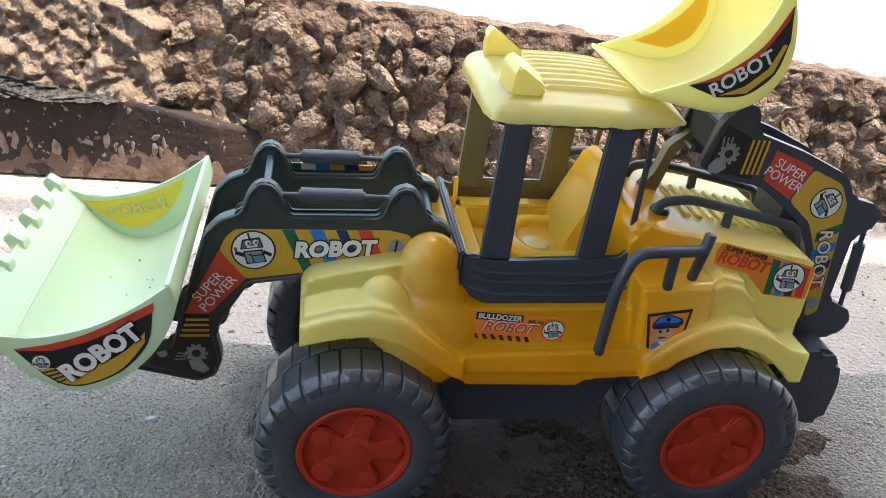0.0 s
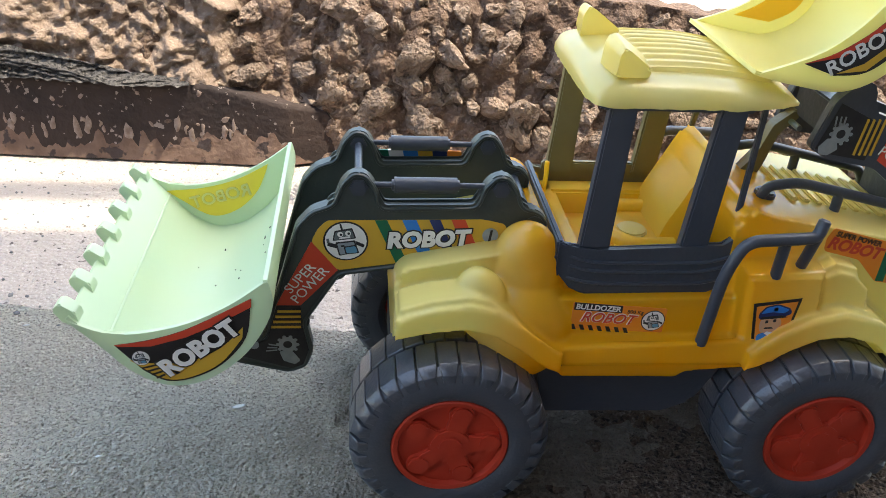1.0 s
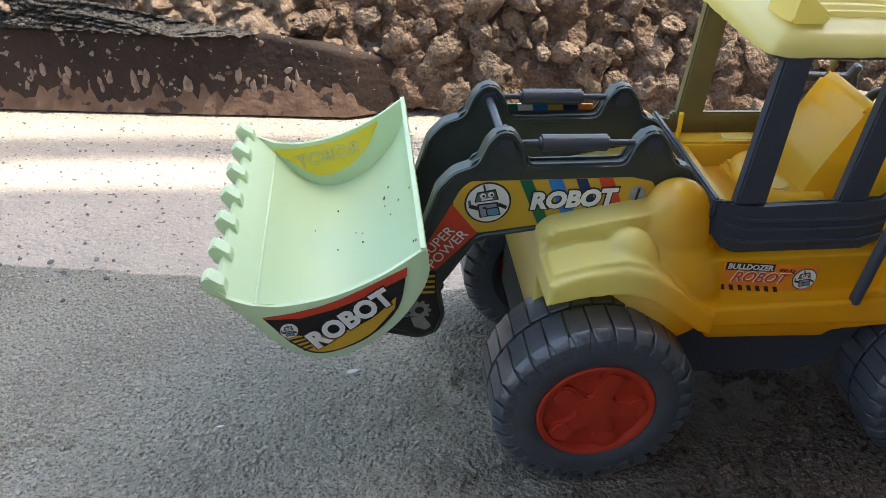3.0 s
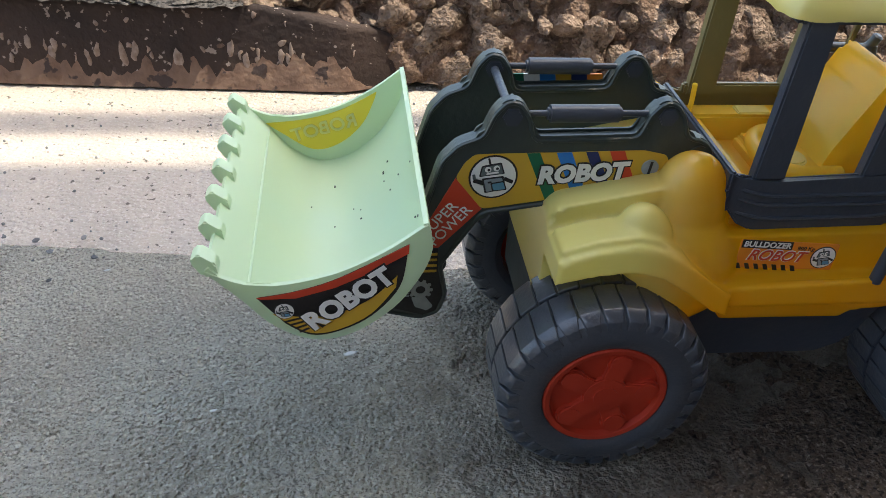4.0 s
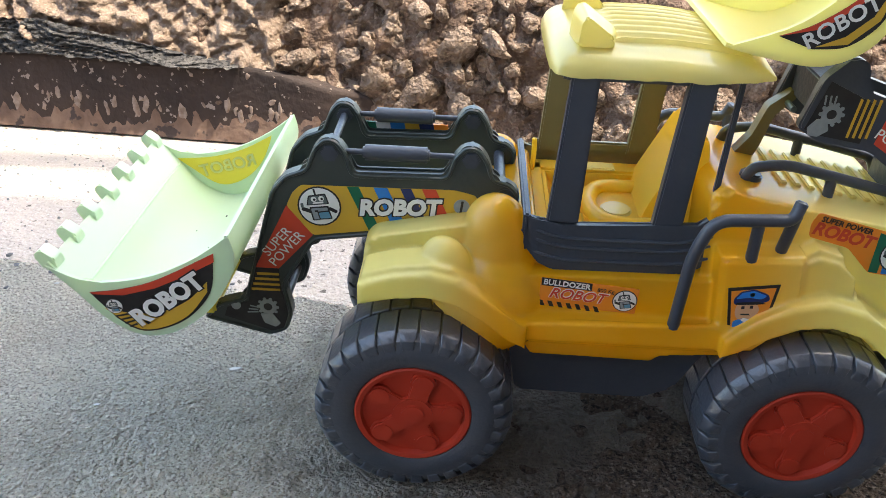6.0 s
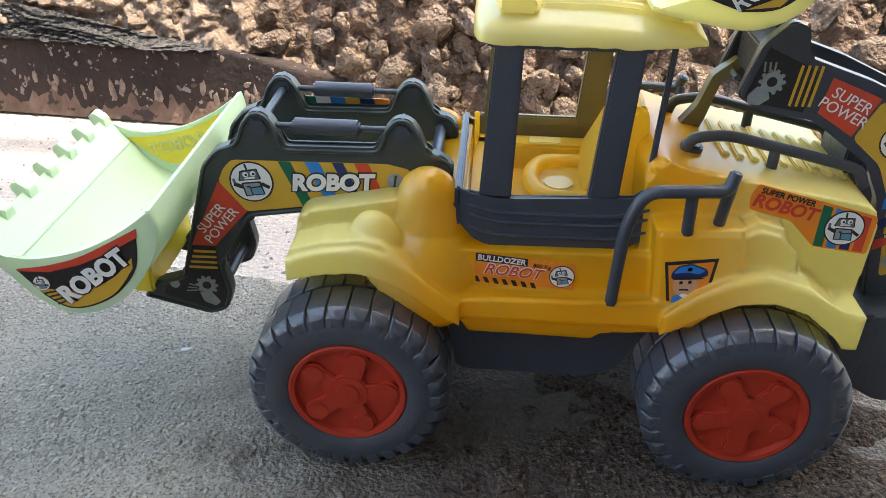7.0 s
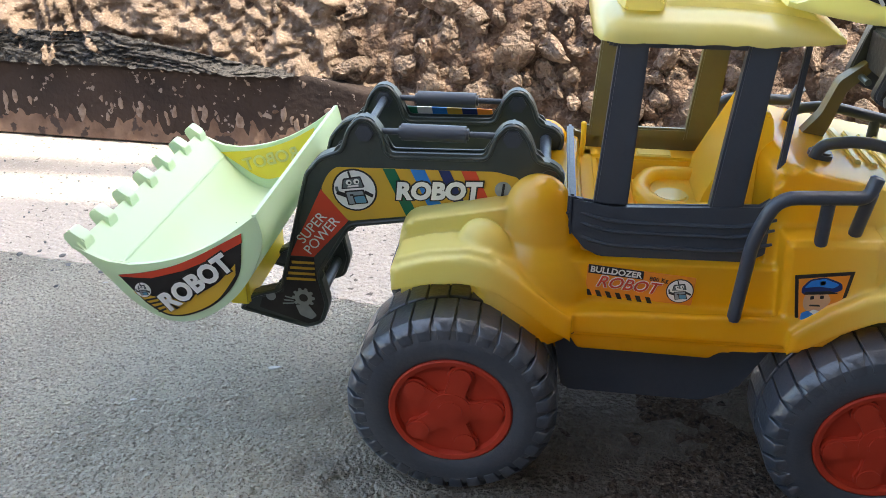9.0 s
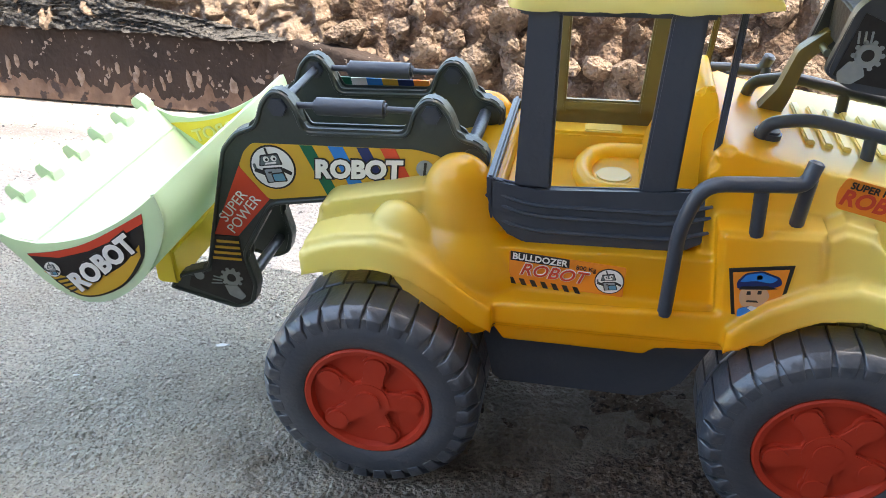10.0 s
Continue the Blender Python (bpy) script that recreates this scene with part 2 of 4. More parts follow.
def rod(p, q, r, n=14, bm=None, bevel=0.0):
    """A round bar from p to q."""
    bm = bm or bmesh.new()
    p, q = Vector(p), Vector(q)
    m = Matrix.Translation((p + q) / 2) @ (q - p).to_track_quat("Z", "Y").to_matrix().to_4x4()
    made = bmesh.ops.create_cone(bm, cap_ends=True, segments=n, radius1=r, radius2=r, depth=(q - p).length, matrix=m)
    if bevel:
        caps = {f for v in made["verts"] for f in v.link_faces if len(f.verts) > 4}
        bmesh.ops.bevel(bm, geom=list({e for f in caps for e in f.edges}), offset=bevel, segments=2, affect="EDGES")
    return bm


def tube(pts, r, n=10, smooth=5, bm=None):
    """A bent round bar through the points, its corners rounded, its ends closed."""
    bm = bm or bmesh.new()
    path = [Vector(pts[0])]
    for i in range(1, len(pts) - 1):
        p, a, b = Vector(pts[i]), Vector(pts[i - 1]), Vector(pts[i + 1])
        d = min((a - p).length, (b - p).length) * 0.45
        s, e = p + (a - p).normalized() * d, p + (b - p).normalized() * d
        path += [s * (1 - u) ** 2 + p * 2 * u * (1 - u) + e * u * u for u in (j / smooth for j in range(smooth + 1))]
    path.append(Vector(pts[-1]))
    first = (path[1] - path[0]).normalized()
    last = (path[-1] - path[-2]).normalized()
    radii = [r * 0.6] + [r] * len(path) + [r * 0.6]
    path = [path[0] - first * r * 0.3] + path + [path[-1] + last * r * 0.3]
    rings, side = [], None
    for i, c in enumerate(path):
        t = (path[min(i + 1, len(path) - 1)] - path[max(i - 1, 0)]).normalized()
        if side is None:
            side = t.orthogonal().normalized()
        side = (side - t * side.dot(t)).normalized()
        other = t.cross(side)
        rings.append([bm.verts.new(c + radii[i] * (math.cos(2 * math.pi * k / n) * side + math.sin(2 * math.pi * k / n) * other)) for k in range(n)])
    for a, b in zip(rings, rings[1:]):
        for k in range(n):
            bm.faces.new((a[k], a[(k + 1) % n], b[(k + 1) % n], b[k]))
    bm.faces.new(rings[0][::-1])
    bm.faces.new(rings[-1])
    return bm


def lathe(profile, n=48, bm=None, cx=0.0, cz=0.0):
    """A closed profile of (radius, y) turned about the y axis through (cx, cz)."""
    bm = bm or bmesh.new()
    rings = []
    for k in range(n):
        a = 2 * math.pi * k / n
        rings.append([bm.verts.new((cx + r * math.cos(a), y, cz + r * math.sin(a))) for r, y in profile])
    m = len(profile)
    for k in range(n):
        p, q = rings[k], rings[(k + 1) % n]
        for i in range(m):
            bm.faces.new((p[i], p[(i + 1) % m], q[(i + 1) % m], q[i]))
    return bm


def lettering(name, text, mat, parent, x, y, z, size, turn=0.0, depth=0.0002, shear=0.0, mirror=False, bold=0.0, tilt=0.0, label="", wide=1.0):
    """Raised letters on a face that looks along -y, centred on (x, z)."""
    cu = bpy.data.curves.new(name, "FONT")
    cu.body, cu.size, cu.align_x, cu.align_y = text, size, "CENTER", "CENTER"
    cu.extrude, cu.shear, cu.offset, cu.resolution_u, cu.space_line = depth / 2, shear, bold, 3, 0.85
    ob = bpy.data.objects.new(name, cu)
    scene.collection.objects.link(ob)
    bpy.context.view_layer.update()
    me = bpy.data.meshes.new_from_object(ob.evaluated_get(bpy.context.evaluated_depsgraph_get()))
    bpy.data.objects.remove(ob)
    bpy.data.curves.remove(cu)
    me.name = name
    me.transform(pose(x, y, z, 0, -turn, tilt) @ Matrix.Diagonal((-wide if mirror else wide, 1, 1, 1)) @ pose(0, 0, 0, 90))
    me.materials.clear()
    finish(me, mat, 30)
    t = new(name, me)
    t.parent = parent
    if label:
        t["label"] = label
    return t


def disc(cx, cz, r, y, n=28, thick=0.0002, sx=1.0):
    return prism([(cx + sx * r * math.cos(2 * math.pi * k / n), cz + r * math.sin(2 * math.pi * k / n)) for k in range(n)], y, y + thick)


def badge(parent, cx, cz, r, y, turn=0.0, tilt=0.0):
    """A round picture: a white disc with a dark ring and plain grey and blue shapes."""
    def put(name, bm, mat, lab=""):
        ob = part(name, bm, mat, parent, lab)
        ob.matrix_basis = pose(cx, y, cz, 0, -turn, tilt)
        return ob
    put("badge_ring", disc(0, 0, r, -0.0004), INK_BLACK)
    put("badge_disc", disc(0, 0, r * 0.92, -0.0006), INK_WHITE)
    def q(*pts):
        return [(x * r, z * r) for x, z in pts]
    def flat(outline, level, ink, r0=0.06):
        put("badge_shape", prism(fillet(q(*outline), r0 * r), -0.0006 - 0.0001 * level, -0.0006), ink)
    flat(((-0.58, 0.02), (-0.50, 0.52), (0.28, 0.68), (0.46, 0.16)), 1, INK_BLACK)
    flat(((-0.52, 0.07), (-0.45, 0.46), (0.25, 0.60), (0.38, 0.18)), 2, INK_GREY)
    flat(((-0.30, -0.74), (-0.46, -0.06), (0.42, 0.06), (0.56, -0.56)), 1, INK_BLACK)
    flat(((-0.24, -0.68), (-0.38, -0.12), (0.36, -0.02), (0.48, -0.52)), 2, INK_STEEL)
    flat(((0.00, -0.66), (-0.10, -0.26), (0.46, -0.16), (0.60, -0.58)), 3, INK_BLACK)
    flat(((0.05, -0.60), (-0.03, -0.31), (0.42, -0.22), (0.53, -0.54)), 4, INK_PANEL)
    flat(((-0.38, -0.36), (-0.82, -0.22), (-0.78, -0.06), (-0.40, -0.16)), 3, INK_BLACK, 0.04)
    flat(((-0.82, -0.10), (-0.86, 0.12), (-0.74, 0.14), (-0.70, -0.10)), 3, INK_GREY, 0.04)
    flat(((0.44, -0.14), (0.78, -0.30), (0.84, -0.16), (0.46, 0.02)), 3, INK_BLACK, 0.04)
    flat(((-0.20, 0.56), (-0.28, 0.86), (-0.20, 0.88), (-0.12, 0.58)), 3, INK_BLACK, 0.02)
    flat(((-0.30, 0.12), (-0.28, 0.20), (0.18, 0.28), (0.20, 0.20)), 3, INK_WHITE, 0.02)
    flat(((-0.20, -0.28), (-0.22, -0.20), (-0.06, -0.18), (-0.05, -0.26)), 3, INK_BLACK, 0.02)
    for ex, ez in ((-0.24, 0.36), (0.10, 0.42)):
        put("badge_eye", disc(ex * r, ez * r, 0.13 * r, -0.0009, 16), INK_WHITE)
        put("badge_eye", disc((ex + 0.03) * r, (ez - 0.01) * r, 0.06 * r, -0.0010, 12), INK_BLACK)


def cut(poly, keep):
    """The part of a convex-cut outline on the side where keep(p) >= 0, keep being linear."""
    out = []
    for i in range(len(poly)):
        p, q = poly[i], poly[(i + 1) % len(poly)]
        a, b = keep(p), keep(q)
        if a >= 0:
            out.append(p)
        if (a >= 0) != (b >= 0):
            u = a / (a - b)
            out.append((p[0] + u * (q[0] - p[0]), p[1] + u * (q[1] - p[1])))
    return out


# ---- ground, slab and wall ----
def ease(v, a, c):
    u = max(0.0, min(1.0, (v - a) / (c - a)))
    return u * u * (3 - 2 * u)


def slab_front(x):
    """Where the broken front edge of the cement lies."""
    return max(-0.11, min(-0.07, -0.085 - 0.10 * x)) + 0.010 * noise.noise((x * 14, 0.3, 0)) + 0.005 * noise.noise((x * 45, 1.3, 0))


def slab_back(x):
    return max(0.135, min(0.26, 0.162 - 0.135 * x)) + 0.006 * noise.noise((x * 9, 4.1, 0)) + 0.005 * noise.noise((x * 40, 2.1, 0))


def wall_y(x):
    return 0.452 - 0.06 * x


def wall_top(x):
    return max(0.05, 0.166 - 0.06 * x) + 0.006 * noise.noise((x * 12, 7.7, 0))


def sheet(name, xs, ys, fn, mat, flip=False):
    vs = [fn(x, y) for y in ys for x in xs]
    w = len(xs)
    fs = [(j * w + i, j * w + i + 1, (j + 1) * w + i + 1, (j + 1) * w + i) for j in range(len(ys) - 1) for i in range(w - 1)]
    me = bpy.data.meshes.new(name)
    me.from_pydata(vs, [], fs)
    finish(me, mat, 180)
    return new(name, me)


def spread(fine0, fine1, step, far):
    """Grid lines close together between fine0 and fine1, ever wider out to far on both sides."""
    out = list(np.arange(fine0, fine1 + step / 2, step))
    s, v = step, fine1
    while v < far:
        s *= 1.35
        v += s
        out.append(min(v, far))
    s, v = step, fine0
    while v > -far:
        s *= 1.35
        v -= s
        out.insert(0, max(v, -far))
    return [float(v) for v in out]


def ground_place(x, y):
    f = slab_front(max(-1.5, min(1.5, x)))
    n = noise.noise((x * 30, y * 30, 0)) * 0.0015 + noise.noise((x * 8, y * 8, 3)) * 0.003
    near = min(1.0, max(0.0, (2 - abs(x)) / 1.0))
    if y < f + 0.008:
        z = -0.060 + 4 * n * near
    elif y < wall_y(x) + 0.095:
        z = -0.0068 + 0.4 * n * near
    else:
        z = wall_top(max(-0.6, min(1.2, x))) - 0.012 + n
    return (x, y, z)


ground = tagged(sheet("ground", spread(-0.8, 0.8, 0.008, 60), spread(-0.2, 0.62, 0.006, 60), ground_place, DUST),
                "dusty pale brown ground with scattered grit beside a rubble wall", "ground", kind="structure")


def soil_place(x, y):
    rough = 0.0040 * noise.noise((x * 24, y * 24, 5)) + 0.0022 * noise.noise((x * 70, y * 70, 5)) + 0.0022 * noise.noise((x * 150, y * 150, 2))
    over = -0.0095 + 0.0100 * ease(x + 0.10 * noise.noise((x * 9, y * 9, 31)) + 0.07 * noise.noise((x * 40, y * 40, 3)) + 0.06 * noise.noise((x * 130, y * 130, 6)), -0.03, 0.14) * ease(x + 0.05 * noise.noise((x * 40, y * 40, 13)), 0.34, 0.26) * ease(y + 0.06 * noise.noise((x * 14, y * 14, 8)), 0.15, 0.06) + 0.7 * rough
    below = -0.026 + 2.2 * rough
    k = ease(y, slab_front(x) - 0.004, slab_front(x) + 0.010)
    k = max(k, ease(x, 0.02, 0.12))
    return (x, y, below * (1 - k) + over * k)


soil = tagged(sheet("soil", [-0.55 + i * 0.003 for i in range(367)], [-0.42 + j * 0.003 for j in range(0, 197)], soil_place, SOIL),
              "dark brown crumbly soil below and over the broken cement edge", "soil", kind="structure")


def make_slab():
    xs = [-0.75 + i * 0.0021 for i in range(600)]
    rows = 92
    vs, fs = [], []
    for x in xs:
        f, b = slab_front(x), slab_back(x)
        for j in range(-4, rows + 2):
            if j < 0:
                d = -j
                y = f - 0.003 + 0.0025 * noise.noise((x * 60, d * 1.7, 2)) + 0.002 * d
                z = -0.010 * d + 0.004 * noise.noise((x * 40, d * 2.3, 8))
            elif j >= rows:
                y, z = b + 0.003 * (j - rows + 1), -0.003 - 0.0045 * (j - rows + 1)
            else:
                u = j / (rows - 1)
                y = f + (b - f) * u
                edge = max(0.0, 1 - (y - f) / 0.022)
                z = -0.0035 + 0.0016 * noise.noise((x * 60, y * 90, 1)) + 0.0012 * noise.noise((x * 18, y * 30, 2)) + 0.0013 * noise.noise((x * 150, y * 200, 4)) + 0.0008 * (1 - 2 * abs(noise.noise((x * 38, y * 46, 14)))) - 0.006 * edge * edge * (1 + noise.noise((x * 30, y * 40, 5)))
                if noise.noise((x * 10, y * 16, 9)) > 0.42 and y < 0.09:
                    z -= 0.0025
            vs.append((x, y, z))
    h = rows + 6
    for i in range(len(xs) - 1):
        for j in range(h - 1):
            a = i * h + j
            fs.append((a, a + h, a + h + 1, a + 1))
    me = bpy.data.meshes.new("cement_slab")
    me.from_pydata(vs, [], fs)
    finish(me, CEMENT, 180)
    return tagged(new("cement_slab", me), "coarse grey cement step with a broken crumbling front edge", "cement step", kind="structure")


make_slab()


def wall_face(x, v):
    """The wall's rough face: v runs from its foot (0) to its top (1) and on over the top."""
    t = wall_top(x)
    z = min(v, 1.0) * t
    y = wall_y(x) - 0.004 + 0.055 * min(v, 1.0) ** 1.3
    p = (x * 26, z * 26, 0.5)
    d = noise.voronoi(p)[0]
    lump = 0.012 * (d[1] - d[0]) - 0.008 + 0.009 * noise.noise((x * 55, z * 60, 3)) + 0.010 * noise.noise((x * 11, z * 11, 6)) + 0.006 * (1 - abs(noise.noise((x * 90, z * 110, 8))))
    if v > 1:
        y += (v - 1) * 0.8
        z = t - 0.006 + lump * 0.5
        lump = 0
    return (x, y - lump, z)


tagged(sheet("wall_rubble", [-1.2 + i * 0.0032 for i in range(860)], [i / 56 for i in range(61)], wall_face, MUD),
       "low brown mud wall holding rough rubble stones", "rubble wall", kind="structure")


def band_top(x):
    return 0.075 + 0.003 * noise.noise((x * 9, 2.2, 0)) - max(0.0, x + 0.19) * 0.22 - max(0.0, x + 0.08) * 0.75


def band_face(x, v):
    t = max(0.002, band_top(x))
    z = min(v, 1.0) * t - 0.004
    y = wall_y(x) - 0.016 + 0.006 * v + 0.0012 * noise.noise((x * 30, z * 30, 2)) + max(0, x + 0.12) * 0.3
    if v > 1:
        y += (v - 1) * 0.16
    return (x, y, z)


tagged(sheet("wall_plinth", [-1.6 + i * 0.008 for i in range(194)], [i / 14 for i in range(20)], band_face, BAND),
       "dark brown painted plinth along the wall foot with pale chipped spots", "plinth", kind="structure")


def low_face(x, v):
    t = 0.025 + 0.008 * noise.noise((x * 50, 3.2, 0)) + 0.009 * noise.noise((x * 170, 1.2, 0)) + 0.008 * noise.noise((x * 90, 8.2, 0)) + 0.007 * noise.noise((x * 9, 5.2, 0))
    z = v * max(t, 0.004) - 0.004
    return (x, wall_y(x) - 0.0185 + 0.005 * v + 0.001 * noise.noise((x * 60, z * 60, 2)) + max(0, x + 0.12) * 0.4, z)


tagged(sheet("wall_foot", [-1.6 + i * 0.003 for i in range(510)], [i / 6 for i in range(7)], low_face, BAND_LOW),
       "red-brown plaster foot where the dark paint has flaked away", "plaster foot", kind="structure")


random.seed(31)
drips = bmesh.new()
for k in range(64):
    # pale runs of old wash on the dark paint
    x = random.uniform(-0.62, -0.10)
    long = random.random() < 0.6
    w = random.uniform(0.0012, 0.0034)
    h = w * random.uniform(2.0, 4.5) if long else w * random.uniform(0.8, 1.3)
    z = random.uniform(0.018, 0.034) if long else random.uniform(0.03, 0.066)
    v = (z + 0.004) / band_top(x)
    if v > 0.9:
        continue
    y = band_face(x, v)[1]
    bmesh.ops.create_icosphere(drips, subdivisions=2, radius=1.0, matrix=pose(x, y, z, 0, random.uniform(-8, 8), 0) @ Matrix.Diagonal((w, 0.0008, h, 1)))
for d in drips.verts:
    d.co.x += 0.0022 * noise.noise(d.co * 330)
    d.co.z += 0.0030 * noise.noise(d.co * 210 + Vector((3, 1, 7)))
tagged(part("wash_drips", drips, DRIP, None, "", 60), "pale drips of old wash on the dark plinth", "drips", kind="structure")


def sack_face(x, v):
    lo, hi = band_top(x) - 0.004, wall_top(x) + 0.004
    fade = min(1.0, max(0.0, (-0.13 - x) / 0.05))
    z = lo + (hi - lo) * v * (0.25 + 0.75 * fade)
    w = 0.5 * noise.noise((x * 9, z * 9, 4))
    s = x * 0.80 + z * 0.60
    c = z * 0.80 - x * 0.60
    big = noise.voronoi((s * 17 + w, c * 30, 1.0))[0]
    mid = noise.voronoi((x * 40 + 2 * w, z * 70 + w, 5.0))[0]
    long = 1 - abs(noise.noise((s * 34 + 4 * w, c * 9, 12.0)))
    thin = 1 - abs(noise.noise((x * 85 + 3 * w, z * 110 - 5 * w, 17.0)))
    patch = ease(noise.noise((x * 5, z * 8, 21.0)), -0.15, 0.25)
    fold = 0.014 * min(0.8, big[1] - big[0]) + 0.008 * (1 - 0.6 * patch) * min(0.7, mid[1] - mid[0]) + (0.35 + 0.65 * patch) * 0.019 * long ** 6 + 0.007 * thin ** 5
    fold += 0.0009 * noise.noise((x * 120, z * 120, 9.0))
    return (x, wall_y(x) + 0.006 + 0.050 * v - fold + 0.02 * (1 - fade), z)


tagged(sheet("crumpled_sacking", [-1.4 + i * 0.0024 for i in range(560)], [i / 48 for i in range(49)], sack_face, WRINKLE),
       "crumpled dusty beige sacking folded against the wall above the plinth", "sacking", kind="structure")


def fibre_face(x, v):
    hi = 0.030 * min(1.0, max(0.0, (-0.20 - x) / 0.2))
    z = band_top(x) - 0.003 + hi * v
    bend = 0.012 * noise.noise((x * 16, z * 40, 31.0))
    r = 1 - abs(noise.noise((x * 14 + z * 60, (z + bend) * 300 + x * 40, 2.0)))
    q = 1 - abs(noise.noise((x * 70, (z + bend) * 260 - x * 60, 7.0)))
    return (x, wall_y(x) - 0.014 + 0.016 * v - 0.006 * r ** 3 - 0.004 * q ** 3, z)


tagged(sheet("fibre_strip", [-1.4 + i * 0.003 for i in range(400)], [i / 26 for i in range(27)], fibre_face, FIBRE),
       "dark fibrous strip of old matting lying on the plinth", "matting", kind="structure")


def stone_mesh(seed):
    random.seed(200 + seed)
    bm = bmesh.new()
    bmesh.ops.create_icosphere(bm, subdivisions=3, radius=1.0)
    for v in bm.verts:
        p = v.co.copy()
        d = 1 + 0.55 * noise.noise(p * 0.9 + Vector((seed * 7.1, 0, 0))) + 0.38 * noise.noise(p * 2.2 + Vector((0, seed * 3.3, 0)))
        d += 0.10 * (1 - 2 * abs(noise.noise(p * 4.2 + Vector((seed, seed * 2.0, 0))))) + 0.10 * noise.noise(p * 8.0 + Vector((0, 0, seed)))
        v.co = Vector((p.x * 1.15, p.y * 0.85, p.z * 0.85)) * d
    for k in range(7):
        # flat broken faces
        n = Vector((random.gauss(0, 1), random.gauss(0, 1), random.gauss(0, 1))).normalized()
        lim = random.uniform(0.72, 0.95)
        for v in bm.verts:
            over = v.co.dot(n) - lim
            if over > 0:
                v.co -= n * over * 0.7
    me = bpy.data.meshes.new("stone")
    bm.to_mesh(me)
    bm.free()
    finish(me, STONE, 32)
    return me


# ---- unseen porch round the camera, shaping the light ----
def plain(name, x0, x1, y0, y1, z0, z1, label, category):
    return tagged(part(name, block(x0, x1, y0, y1, z0, z1, 0.01), PLASTER), label, category, kind="structure")


ROOF_EDGE = 0.231
plain("ceiling", -0.32, 1.6, -2.6, ROOF_EDGE, 2.2, 2.32, "plain plastered porch roof slab", "roof")
# unseen strip, added only to throw the dark band before the wall
plain("shadow_band_strip", -0.32, 1.6, ROOF_EDGE + 0.048, ROOF_EDGE + 0.090, 2.24, 2.30, "thin unseen strip added to shade a band of ground", "batten")
# unseen, added to cut the light from the right
plain("shade_wall_east", 1.5, 1.6, -2.6, ROOF_EDGE - 0.05, -0.1, 2.2, "plain unseen wall added to block light from the right", "wall")
# unseen, added to close off the light behind the camera
plain("wall_south", -4.2, 4.2, -2.7, -2.6, -0.1, 2.2, "plain unseen wall added behind the camera to limit the light", "wall")


# ---- toy loader ----
YC = 0.082                      # the toy's middle plane


def far(y):
    return 2 * YC - y


loader = tagged(new("toy_loader"), "yellow and grey plastic toy loader with red hubs on cement", "toy loader")


# far copies of these dark parts take the yellow roof light in their colour
YELLOW_LIT_FAR = ("pillar", "rear_post", "cab_side")


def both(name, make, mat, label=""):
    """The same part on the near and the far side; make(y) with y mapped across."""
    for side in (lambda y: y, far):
        part(name, make(side), (OLIVE_AND_LIT if side is far and name in YELLOW_LIT_FAR else mat), loader, label)


